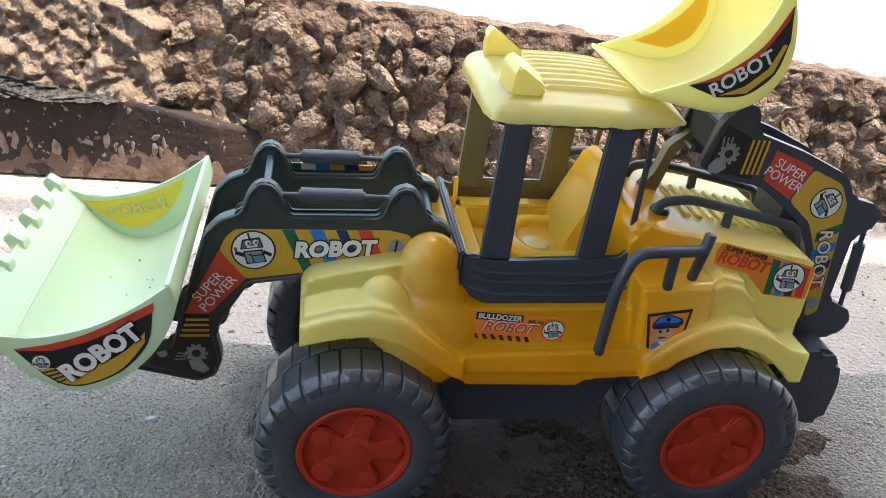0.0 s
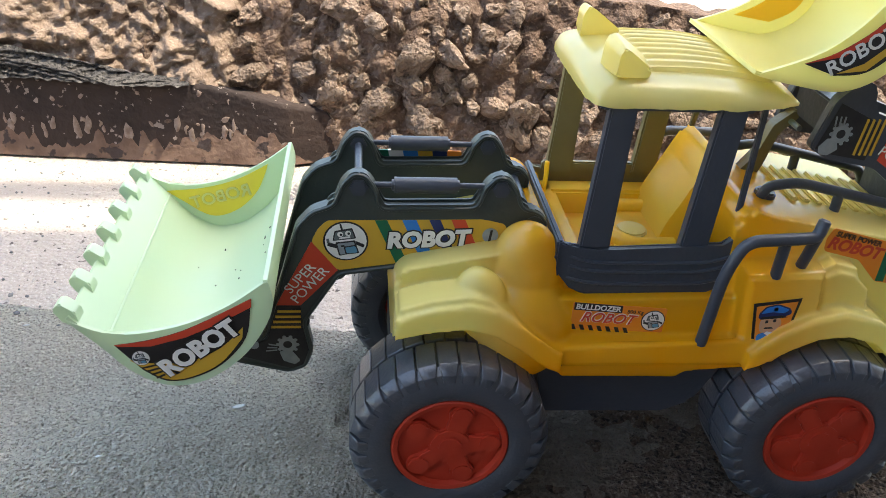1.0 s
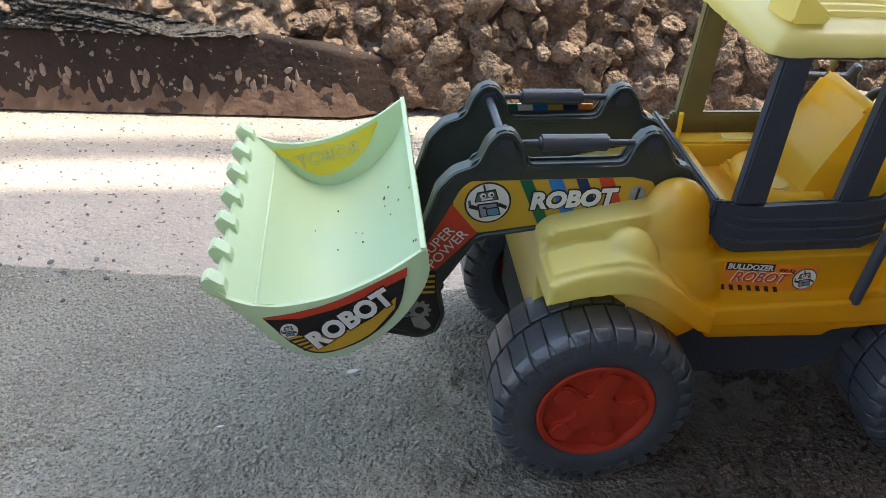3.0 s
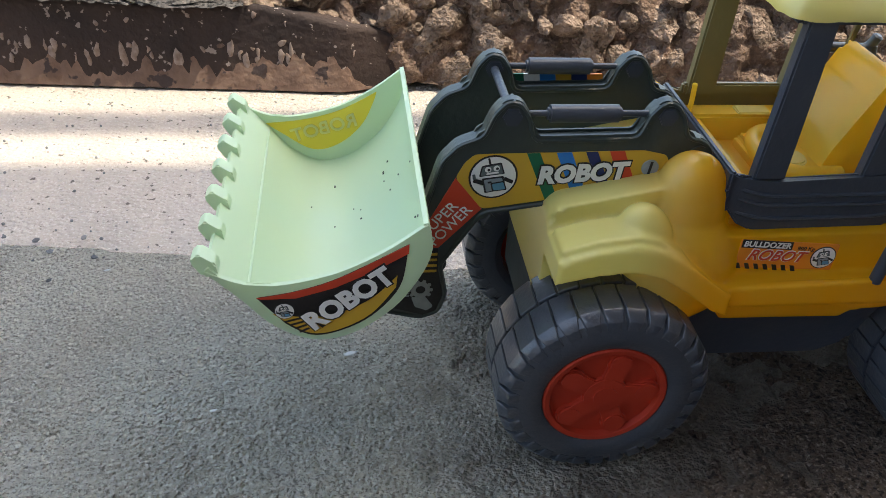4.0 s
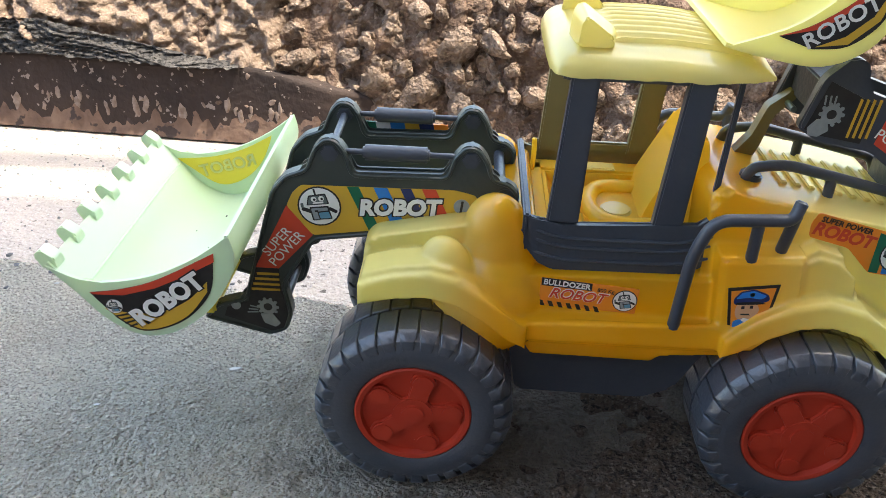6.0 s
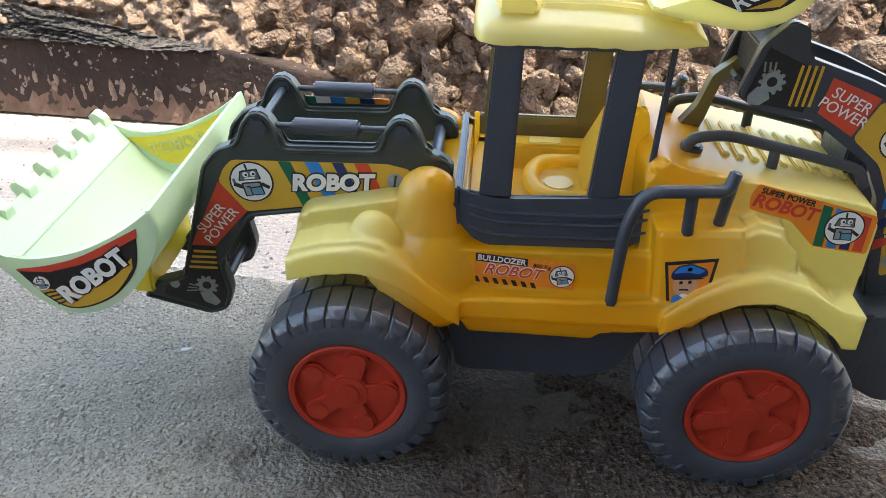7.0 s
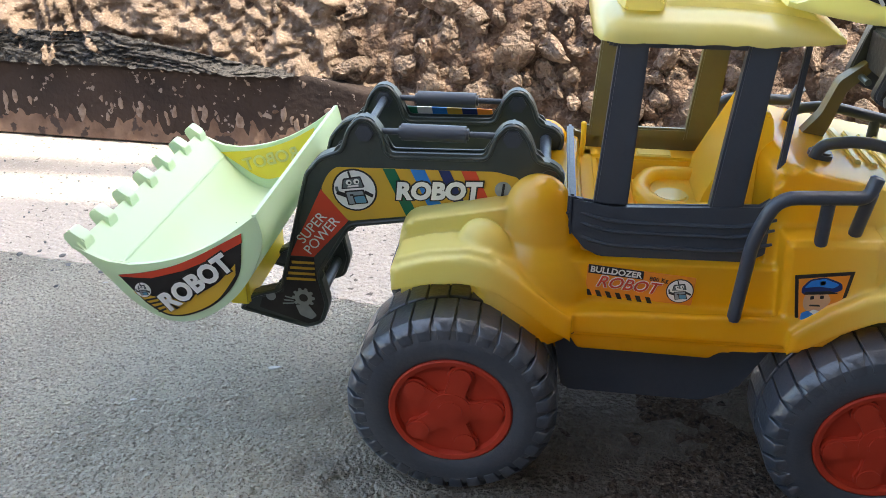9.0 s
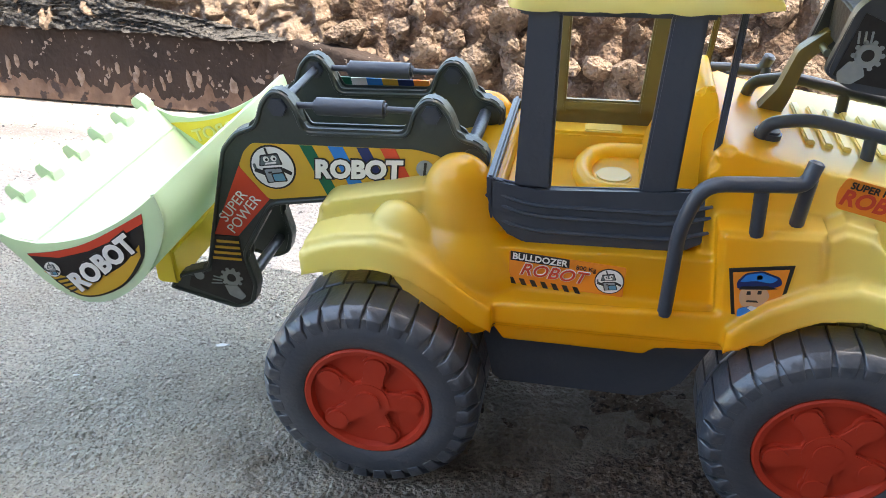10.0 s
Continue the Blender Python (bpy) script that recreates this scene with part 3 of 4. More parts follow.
# wheels
def make_wheel():
    wheel = new("wheel")
    wheel.parent = loader
    R, W = 0.0508, 0.047
    bm = lathe([(0.0300, 0.0016), (0.0320, 0.0004), (0.040, 0.0), (0.0455, 0.0022), (0.0482, 0.006), (0.0485, 0.0225), (0.0470, 0.0235), (0.0485, 0.0245),
                (0.0482, 0.041), (0.0455, 0.045), (0.040, 0.047), (0.034, 0.0465), (0.0298, 0.043)], 60)
    part("tyre", bm, TYRE, wheel, "grey black ribbed plastic tyre", 30)
    n = 30
    half = math.pi / n * 0.93
    for row, sign in ((0, 1), (1, -1)):
        lug = bmesh.new()
        spots = ((0.0412, 0.0004), (0.0466, 0.0004), (R, 0.0052), (R, 0.0226), (0.0460, 0.0226))
        ends = [[lug.verts.new((r * math.cos(s * half * (0.72 if y < 0.001 else 1.0)), y if sign > 0 else W - y, r * math.sin(s * half * (0.72 if y < 0.001 else 1.0)))) for r, y in spots] for s in (-1, 1)]
        lug.faces.new(ends[0])
        lug.faces.new(ends[1][::-1])
        for i in range(5):
            lug.faces.new((ends[0][i], ends[1][i], ends[1][(i + 1) % 5], ends[0][(i + 1) % 5]))
        bmesh.ops.bevel(lug, geom=lug.edges[:], offset=0.0004, segments=1, affect="EDGES")
        first = part("tread_block", lug, TYRE, wheel, "", 30)
        for k in range(n):
            ob = first if k == 0 else new("tread_block", first.data)
            ob.parent = wheel
            ob.matrix_basis = pose(0, 0, 0, 0, 360 / n * (k + 0.5 * row))
    # red hub: rim ring, dished plate, five round bosses on a star, centre cap
    bm = lathe([(0.0299, 0.0030), (0.0297, 0.0014), (0.0288, 0.0008), (0.0266, 0.0012), (0.0258, 0.0042), (0.0085, 0.0042), (0.0085, 0.03), (0.0299, 0.03)], 48)
    for k in range(5):
        a = math.pi / 2 + 2 * math.pi * k / 5
        c, s = math.cos(a), math.sin(a)
        rod((0.0200 * c, 0.0012, 0.0200 * s), (0.0200 * c, 0.008, 0.0200 * s), 0.0064, 18, bm, 0.0012)
        px, pz = -s * 0.0052, c * 0.0052
        star = [(0.006 * c + px, 0.006 * s + pz), (0.006 * c - px, 0.006 * s - pz), (0.0230 * c - px, 0.0230 * s - pz), (0.0230 * c + px, 0.0230 * s + pz)]
        prism(star, 0.0018, 0.008, 0.0006, 2, bm)
    rod((0, 0.0014, 0), (0, 0.02, 0), 0.0110, 24, bm, 0.0008)
    rod((0, 0.0006, 0), (0, 0.02, 0), 0.0064, 20, bm, 0.0006)
    part("rim", bm, RED, wheel, "red five-boss plastic hub")
    return wheel


first_wheel = make_wheel()
first_wheel.matrix_basis = pose(0, 0, 0.0475, 0, 14)
for m in (pose(0.196, 0, 0.0475, 0, 40), pose(0, far(0), 0.0475, 0, 0, 180), pose(0.196, far(0), 0.0475, 0, 25, 180)):
    copy_thing(first_wheel, m)

# chassis and axles
part("chassis", prism(fillet([(0.046, 0.080), (0.053, 0.042), (0.121, 0.041), (0.137, 0.048), (0.153, 0.080)], 0.003), 0.034, far(0.034), 0.002), SLATE, loader, "dark plastic chassis")
part("axle", rod((0, 0.02, 0.0475), (0, far(0.02), 0.0475), 0.006), SLATE, loader)
part("axle", rod((0.196, 0.02, 0.0475), (0.196, far(0.02), 0.0475), 0.006), SLATE, loader)
part("bumper", block(-0.0285, -0.0225, 0.046, far(0.046), 0.044, 0.0770, 0.002), MATTE, loader, "dark front plate")

# one moulded yellow shell: hood, fenders, humps, sills, tanks and engine cover grown together
fender_f = [(-0.029, 0.105), (-0.029, 0.117), (-0.012, 0.1220), (0.006, 0.1245), (0.020, 0.1220), (0.034, 0.1120), (0.046, 0.1010), (0.054, 0.0970),
            (0.054, 0.0840), (0.046, 0.0885), (0.034, 0.0980), (0.020, 0.1090), (0.006, 0.1135), (-0.012, 0.1115)]
fender_r = [(0.150, 0.0965), (0.163, 0.1085), (0.178, 0.1175), (0.195, 0.1215), (0.214, 0.1165), (0.230, 0.1045), (0.243, 0.1025), (0.243, 0.083),
            (0.236, 0.083), (0.229, 0.093), (0.216, 0.1035), (0.200, 0.1085), (0.184, 0.1070), (0.171, 0.1005), (0.158, 0.0900), (0.150, 0.0850)]
shell = bmesh.new()
prism(fillet([(-0.029, 0.073), (-0.029, 0.1235), (-0.024, 0.1295), (0.020, 0.1385), (0.056, 0.145), (0.058, 0.062)], 0.004), 0.038, far(0.038), 0.003, 2, shell)
prism([(0.044, 0.0765), (0.046, 0.118), (0.150, 0.120), (0.166, 0.0765)], 0.0290, far(0.0290), 0, 2, shell)
prism(fillet([(0.140, 0.080), (0.136, 0.160), (0.142, 0.1675), (0.156, 0.163), (0.240, 0.149), (0.246, 0.143), (0.244, 0.080)], 0.004), 0.034, far(0.034), 0.003, 2, shell)
for side in (lambda y: y, far):
    for outline, y0, y1, r in (
            (fender_f, 0.0115, 0.044, 0.0015),
            ([(0.040, 0.100), (0.056, 0.0975), (0.150, 0.0975), (0.178, 0.1050), (0.178, 0.094), (0.166, 0.088), (0.150, 0.0830), (0.054, 0.0830), (0.040, 0.090)], 0.0165, 0.040, 0.004),
            ([(0.050, 0.086), (0.058, 0.0735), (0.120, 0.0725), (0.124, 0.0775), (0.160, 0.079), (0.166, 0.086)], 0.0235, 0.040, 0.001),
            ([(0.146, 0.094), (0.1415, 0.139), (0.181, 0.141), (0.186, 0.104), (0.170, 0.094)], 0.0180, 0.050, 0.002),
            ([(0.178, 0.110), (0.180, 0.138), (0.188, 0.143), (0.200, 0.140), (0.205, 0.128), (0.212, 0.120), (0.214, 0.108)], 0.0215, 0.042, 0.003),
            ([(-0.0285, 0.1150), (-0.0270, 0.1215), (-0.0120, 0.1262), (0.0060, 0.1285), (0.0160, 0.1262), (0.0280, 0.1180), (0.0360, 0.1090), (0.0160, 0.1100), (-0.0120, 0.1130)], 0.0122, 0.037, 0.003),
            (fender_r, 0.0115, 0.044, 0.0015)):
        prism(outline, side(y0), side(y1), r, 2, shell)
    for centre, radii, turn in (((0.0365, 0.0435, 0.119), (0.0185, 0.0155, 0.0345), 4), ((0.0360, 0.0437, 0.1360), (0.0156, 0.0138, 0.0175), 0), ((0.0350, 0.0380, 0.097), (0.0300, 0.0205, 0.0310), 0), ((0.0130, 0.0290, 0.1180), (0.0135, 0.0110, 0.0190), -14)):
        bmesh.ops.create_uvsphere(shell, u_segments=24, v_segments=14, radius=1.0, matrix=pose(centre[0], side(centre[1]), centre[2], 0, turn) @ Matrix.Diagonal((*radii, 1)))
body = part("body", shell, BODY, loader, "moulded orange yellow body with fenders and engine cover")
grown = body.modifiers.new("grown", "REMESH")
grown.mode, grown.voxel_size, grown.use_smooth_shade = "VOXEL", 0.0010, True
soft = body.modifiers.new("soft", "SMOOTH")
soft.factor, soft.iterations = 0.5, 7
for k in range(9):
    x = 0.176 + 0.0072 * k
    zt = 0.1615 - (x - 0.165) * 0.172
    part("vent_rib", block(x, x + 0.0034, 0.060, far(0.060), zt - 0.004, zt + 0.0018, 0.0006), PALE, loader)
part("filler_cap", rod((0.160, 0.060, 0.160), (0.161, 0.060, 0.1655), 0.0055, 16, None, 0.001), SLATE, loader)
for x in (0.054, 0.152):
    part("screw", rod((x, 0.0172, 0.0880), (x, 0.024, 0.0880), 0.0022, 12), INK_BLACK, loader)

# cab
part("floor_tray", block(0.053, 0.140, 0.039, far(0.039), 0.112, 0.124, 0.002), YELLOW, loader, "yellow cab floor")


def tub_side(s):
    low = [(0.0500, 0.1480), (0.0503, 0.131), (0.058, 0.1215), (0.070, 0.1155), (0.126, 0.1165), (0.139, 0.124), (0.1435, 0.152), (0.1395, 0.1535), (0.1330, 0.1460), (0.070, 0.1435), (0.058, 0.1445)]
    return prism(low, s(0.0345), s(0.0385), 0.0008)


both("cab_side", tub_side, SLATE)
for z in (0.1275, 0.1345, 0.1395):
    both("moulding", lambda s: tube([(0.0500, s(0.060), z + 0.004), (0.0505, s(0.0350), z + 0.002), (0.068, s(0.0342), z - 0.0030), (0.126, s(0.0342), z - 0.0025), (0.140, s(0.0345), z + 0.002)], 0.0010, 6, 3), SLATE)
bm = block(0.0490, 0.0525, 0.0345, far(0.0345), 0.128, 0.1485, 0.001)
block(0.0485, 0.0515, 0.0345, far(0.0345), 0.1385, 0.1400, 0.0004, 2, (0, 0, 0, 0), bm)
part("cab_front", bm, SLATE, loader)
part("cab_back", block(0.139, 0.1425, 0.0345, far(0.0345), 0.118, 0.152, 0.001), SLATE, loader)
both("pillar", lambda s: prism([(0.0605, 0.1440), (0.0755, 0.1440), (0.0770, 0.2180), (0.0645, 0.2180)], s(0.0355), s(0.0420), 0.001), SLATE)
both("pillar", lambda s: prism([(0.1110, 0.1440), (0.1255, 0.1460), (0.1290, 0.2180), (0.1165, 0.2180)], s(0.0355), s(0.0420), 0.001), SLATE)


def rear_post(s):
    """A thin post that leans in towards the roof's narrow back."""
    bm = prism([(0.1370, 0.1480), (0.1398, 0.1480), (0.1445, 0.2180), (0.1420, 0.2180)], s(0.0385), s(0.0415), 0.0006)
    inward = 1 if s(0.0) < YC else -1
    for v in bm.verts:
        v.co.y += inward * 0.009 * (v.co.z - 0.148) / 0.07
    return bm


both("rear_post", rear_post, SLATE)
both("top_rail", lambda s: block(0.0615, 0.1330, min(s(0.0372), s(0.0440)), max(s(0.0372), s(0.0440)), 0.2145, 0.2195, 0.001), SLATE)
part("top_rail", block(0.0600, 0.0650, 0.0385, far(0.0385), 0.2145, 0.2195, 0.001), SLATE, loader)
part("top_rail", block(0.1400, 0.1450, 0.0485, far(0.0485), 0.2145, 0.2195, 0.001), SLATE, loader)
# dark beam, the yellow light on it painted in
part("window_beam", block(0.058, 0.140, far(0.0405), far(0.0365), 0.144, 0.150, 0.001), OLIVE_AND_LIT, loader)


def make_roof():
    """A thin domed cap: a grid with a rounded rim and low ribs along it."""
    bm = bmesh.new()
    nx, ny = 52, 120
    x0, x1, y0, y1 = 0.0545, 0.1555, 0.0335, far(0.0335)
    rows = []
    for i in range(nx + 1):
        u = i / nx
        row = []
        for j in range(ny + 1):
            v = j / ny
            a, b = 2 * u - 1, 2 * v - 1
            # rounded front corners, drawn in towards the back
            w = 1 - (0.05 * abs(a) ** 8 if a < 0 else 0.20 * a ** 3)
            l = 1 - 0.07 * abs(b) ** 6 * (1 if a < 0 else 0)
            x = (x0 + x1) / 2 + (x1 - x0) / 2 * a * l
            y = (y0 + y1) / 2 + (y1 - y0) / 2 * b * w
            e = max(abs(a) ** (7 if a < 0 else 12), abs(b) ** 9)
            taper = 1 - 0.85 * max(0.0, (a + 0.1) / 1.1) ** 2.2
            z = 0.2185 + 0.0085 * (1 - e) ** 0.6 * taper + 0.0040 * (1 - b * b) * (1 - 0.3 * max(0, a))
            if abs(b) < 0.66 and -0.50 < a < 0.84:
                z += 0.0022 * max(0.0, math.cos(b / 0.66 * math.pi * 8.0)) ** 0.7 * min(1, (a + 0.50) * 8, (0.84 - a) * 8)
            row.append(bm.verts.new((x, y, z)))
        rows.append(row)
    for i in range(nx):
        for j in range(ny):
            bm.faces.new((rows[i][j], rows[i + 1][j], rows[i + 1][j + 1], rows[i][j + 1]))
    rim = [e for e in bm.edges if e.is_boundary]
    made = bmesh.ops.extrude_edge_only(bm, edges=rim)
    down = [g for g in made["geom"] if isinstance(g, bmesh.types.BMVert)]
    for v in down:
        v.co.z = 0.2172 + 0.0008 * noise.noise(v.co * 160)
    low = bmesh.ops.extrude_edge_only(bm, edges=[e for e in bm.edges if e.is_boundary])
    mid = Vector(((x0 + x1) / 2, YC, 0.2172))
    for v in (g for g in low["geom"] if isinstance(g, bmesh.types.BMVert)):
        v.co = mid + (v.co - mid) * 0.965
    return bm


part("roof", make_roof(), PALE, loader, "pale yellow ribbed cab roof", 50)
both("roof_lamp", lambda s: prism(fillet([(0.0635, 0.2260), (0.0645, 0.2400), (0.0672, 0.2440), (0.0705, 0.2425), (0.0845, 0.2325), (0.0855, 0.2260)], 0.0025, 4), s(0.0415), s(0.0605), 0.0035, 3, None, 0.72), PALE, "wedge-shaped roof lamp")

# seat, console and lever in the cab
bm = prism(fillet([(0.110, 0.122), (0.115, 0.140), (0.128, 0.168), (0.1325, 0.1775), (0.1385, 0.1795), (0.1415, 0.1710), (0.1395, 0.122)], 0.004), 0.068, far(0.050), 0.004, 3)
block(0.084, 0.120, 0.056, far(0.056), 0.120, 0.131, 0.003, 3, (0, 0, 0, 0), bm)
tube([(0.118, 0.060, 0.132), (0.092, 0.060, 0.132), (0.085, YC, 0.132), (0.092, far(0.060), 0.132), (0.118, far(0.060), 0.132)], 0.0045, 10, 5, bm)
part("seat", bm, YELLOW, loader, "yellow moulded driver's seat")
part("seat_boss", rod((0.101, YC - 0.004, 0.130), (0.101, YC - 0.004, 0.1325), 0.0085, 20, None, 0.001), PALE, loader)
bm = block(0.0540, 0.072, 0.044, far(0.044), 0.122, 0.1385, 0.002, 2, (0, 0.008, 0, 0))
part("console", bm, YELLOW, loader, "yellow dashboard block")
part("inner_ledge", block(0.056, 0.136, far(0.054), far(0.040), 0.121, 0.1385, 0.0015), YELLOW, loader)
part("dial_plate", block(0.086, 0.104, far(0.053), far(0.044), 0.1380, 0.1398, 0.0006), PALE, loader)
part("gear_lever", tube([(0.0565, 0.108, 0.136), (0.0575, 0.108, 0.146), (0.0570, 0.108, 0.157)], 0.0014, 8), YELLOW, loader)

# grab rails
both("grab_rail", lambda s: tube([(0.1255, s(0.0185), 0.099), (0.1265, s(0.0150), 0.142), (0.133, s(0.0150), 0.1605), (0.150, s(0.0160), 0.1610), (0.1690, s(0.018), 0.1610), (0.1715, s(0.020), 0.169)], 0.0030, 10), SLATE, "dark plastic grab rail")
both("rail_post", lambda s: tube([(0.1555, s(0.0205), 0.138), (0.1540, s(0.0175), 0.160)], 0.0028, 10), SLATE)
both("rail_post", lambda s: tube([(0.1705, s(0.0260), 0.141), (0.1705, s(0.0195), 0.163)], 0.0028, 10), SLATE)
both("hood_rail", lambda s: tube([(0.1565, s(0.057), 0.160), (0.1590, s(0.057), 0.1690), (0.175, s(0.057), 0.1715), (0.2050, s(0.057), 0.1650), (0.2400, s(0.057), 0.1570), (0.2440, s(0.057), 0.1480)], 0.0027, 10), SLATE, "dark plastic rail along the engine cover")
both("rail_post", lambda s: tube([(0.1990, s(0.057), 0.152), (0.1990, s(0.057), 0.166)], 0.0026, 10), SLATE)
bm = prism(fillet([(0.158, 0.158), (0.170, 0.158), (0.173, 0.166), (0.177, 0.183), (0.187, 0.194), (0.184, 0.1975), (0.173, 0.188), (0.168, 0.172)], 0.002), YC + 0.010, YC + 0.017, 0.001)
part("bent_bracket", bm, OLIVE_AND_LIT, loader, "dark bent bracket on the engine cover")
part("pin", rod((0.1820, YC, 0.1905), (0.1820, YC + 0.012, 0.1905), 0.0016, 10), INK_GREY, loader)

# front arms
ARM = fillet([(-0.120, 0.064), (-0.112, 0.0735), (-0.0960, 0.0785), (-0.0775, 0.145), (-0.070, 0.1535), (-0.0595, 0.1575), (-0.0555, 0.1685), (-0.0500, 0.1745), (-0.0435, 0.1740), (-0.0385, 0.1670),
              (-0.0355, 0.1560), (0.0105, 0.1570), (0.0140, 0.1680), (0.0195, 0.1740), (0.0260, 0.1735), (0.0310, 0.1670), (0.0345, 0.1570), (0.0430, 0.1550), (0.0480, 0.1490),
              (0.0460, 0.1400), (0.0200, 0.1290), (-0.0210, 0.1220), (-0.0560, 0.1165), (-0.0735, 0.0880), (-0.0700, 0.0700), (-0.0735, 0.0585), (-0.0830, 0.0545)], 0.003, 3)


def arm_plate(y0, y1):
    bm = prism(ARM, y0, y1, 0.0012, 2)
    face = min(y0, y1)
    ring = [Vector((x, face, z)) for x, z in ARM]
    n = 6
    edge = []
    for i, c in enumerate(ring):
        t = (ring[(i + 1) % len(ring)] - ring[i - 1]).normalized()
        o = Vector((-t.z, 0, t.x))
        edge.append([bm.verts.new(c - o * 0.0012 + 0.0011 * (math.cos(2 * math.pi * k / n) * o + math.sin(2 * math.pi * k / n) * Vector((0, 1, 0)))) for k in range(n)])
    for i in range(len(edge)):
        a, b = edge[i], edge[(i + 1) % len(edge)]
        for k in range(n):
            bm.faces.new((a[k], a[(k + 1) % n], b[(k + 1) % n], b[k]))
    return bm


near_arm = part("loader_arm", arm_plate(0.0530, 0.0600), GREENGREY, loader, "dark green grey loader arm plate with stickers", 30)
far_arm = part("loader_arm", arm_plate(0.1040, 0.1110), GREENGREY, loader, "dark green grey loader arm plate", 30)
for face, arm in ((0.0530, near_arm), (0.1040, far_arm)):
    for x, z in ((-0.047, 0.1665), (0.0225, 0.1665)):
        hexa = [(x + 0.0046 * math.cos(math.pi / 3 * k), z + 0.0046 * math.sin(math.pi / 3 * k)) for k in range(6)]
        part("bolt", prism(hexa, face - 0.0012, face + 0.001, 0.0004), SLATE, arm)
    y = face + 0.0035
    part("ram_rod", rod((-0.045, y, 0.1665), (0.021, y, 0.1665), 0.0015, 12), SLATE, arm)
    part("ram_barrel", rod((-0.0310, y, 0.1665), (0.0020, y, 0.1665), 0.0040, 18, None, 0.0012), SLATE, arm)
for y in (0.0524, 0.1034):
    part("pivot_cap", rod((0.0405, y, 0.1475), (0.0405, y + 0.002, 0.1475), 0.0052, 20, None, 0.0006), GREENGREY, loader)
part("cross_pin", rod((0.038, 0.056, 0.148), (0.038, 0.108, 0.148), 0.0030, 14), SLATE, loader)
part("cross_pin", rod((-0.078, 0.056, 0.068), (-0.078, 0.108, 0.068), 0.0030, 14), SLATE, loader)
part("cross_pin", rod((-0.047, 0.060, 0.1665), (-0.047, 0.104, 0.1665), 0.0020, 12), SLATE, loader)
# striped strip on the far arm
xs = [-0.036, -0.030, -0.022, -0.014, -0.006, 0.002, 0.010]
for (a, b), ink in zip(zip(xs, xs[1:]), (INK_GREEN, INK_WHITE, INK_BLUE, INK_YELLOW, INK_NAVY, INK_ORANGE)):
    part("stripe", prism([(a, 0.1555), (b, 0.1555), (b - 0.001, 0.1610), (a - 0.001, 0.1610)], 0.1105, 0.1115), ink, far_arm)

# stickers on the near arm
F = 0.0530
field = fillet([(-0.0665, 0.1440), (-0.0620, 0.1485), (0.0150, 0.1500), (0.0260, 0.1475), (0.0280, 0.1420), (0.0180, 0.1320), (-0.0200, 0.1255), (-0.0570, 0.1200), (-0.0700, 0.1365)], 0.002)
part("sticker", prism(field, F - 0.0003, F + 0.0002), INK_YELLOW, near_arm, "yellow striped sticker with white letters")


def slant(x0, x1, lean=0.45):
    """The stripe of the field between two slanting lines."""
    left = lambda p: (p[0] - x0) + lean * (p[1] - 0.136)
    right = lambda p: (x1 - p[0]) - lean * (p[1] - 0.136)
    return cut(cut(field, left), right)


for x0, x1, ink in ((-0.033, -0.027, INK_GREEN), (-0.0195, -0.0125, INK_BLUE), (-0.0060, -0.0005, INK_NAVY), (0.0050, 0.0120, INK_RED)):
    part("stripe", prism(slant(x0, x1), F - 0.0005, F - 0.0003), ink, near_arm)
badge(near_arm, -0.0530, 0.1370, 0.0112, F)
lettering("letters", "ROBOT", INK_BLACK, near_arm, -0.0125, F - 0.0008, 0.1385, 0.0120, 3, 0.0002, 0.15, bold=0.0013)
lettering("letters", "ROBOT", INK_WHITE, near_arm, -0.0125, F - 0.0011, 0.1385, 0.0120, 3, 0.0002, 0.15, bold=0.0006)
part("screw_head", disc(0.0190, 0.1412, 0.0040, F - 0.0009, thick=0.0008), INK_STEEL, near_arm)
part("screw_slot", prism([(0.0180, 0.1380), (0.0192, 0.1380), (0.0200, 0.1444), (0.0188, 0.1444)], F - 0.0012, F - 0.0008), INK_BLACK, near_arm)
part("sticker", prism([(-0.0700, 0.1365), (-0.0570, 0.1200), (-0.0760, 0.0985), (-0.0885, 0.0985)], F - 0.0004, F + 0.0002), INK_RED, near_arm, "red sticker with white letters")
lettering("letters", "SUPER\nPOWER", INK_WHITE, near_arm, -0.0735, F - 0.0007, 0.1130, 0.0075, 50, 0.0002)
low = [(-0.0885, 0.0980), (-0.0760, 0.0980), (-0.0755, 0.0850), (-0.0725, 0.0700), (-0.0755, 0.0600), (-0.0820, 0.0575), (-0.1080, 0.0660), (-0.1060, 0.0720), (-0.0940, 0.0765)]
part("sticker", prism(low, F - 0.0004, F + 0.0002), INK_BLACK, near_arm, "black sticker with yellow stripes")
for k in range(4):
    z = 0.0955 - 0.0033 * k
    x0 = -0.0880 - 0.0012 * k
    part("stripe", prism([(x0, z - 0.0015), (-0.0762, z - 0.0013), (-0.0762, z), (x0, z)], F - 0.0007, F - 0.0004), INK_YELLOW, near_arm)
part("gear_drawing", lathe([(0.0024, F - 0.0007), (0.0048, F - 0.0007), (0.0048, F - 0.0004), (0.0024, F - 0.0004)], 18, None, -0.0835, 0.0735), INK_STEEL, near_arm)
part("gear_drawing", prism(fillet([(-0.0860, 0.0630), (-0.0880, 0.0690), (-0.0810, 0.0690), (-0.0770, 0.0630), (-0.0800, 0.0605)], 0.001), F - 0.0008, F - 0.0004), INK_STEEL, near_arm)
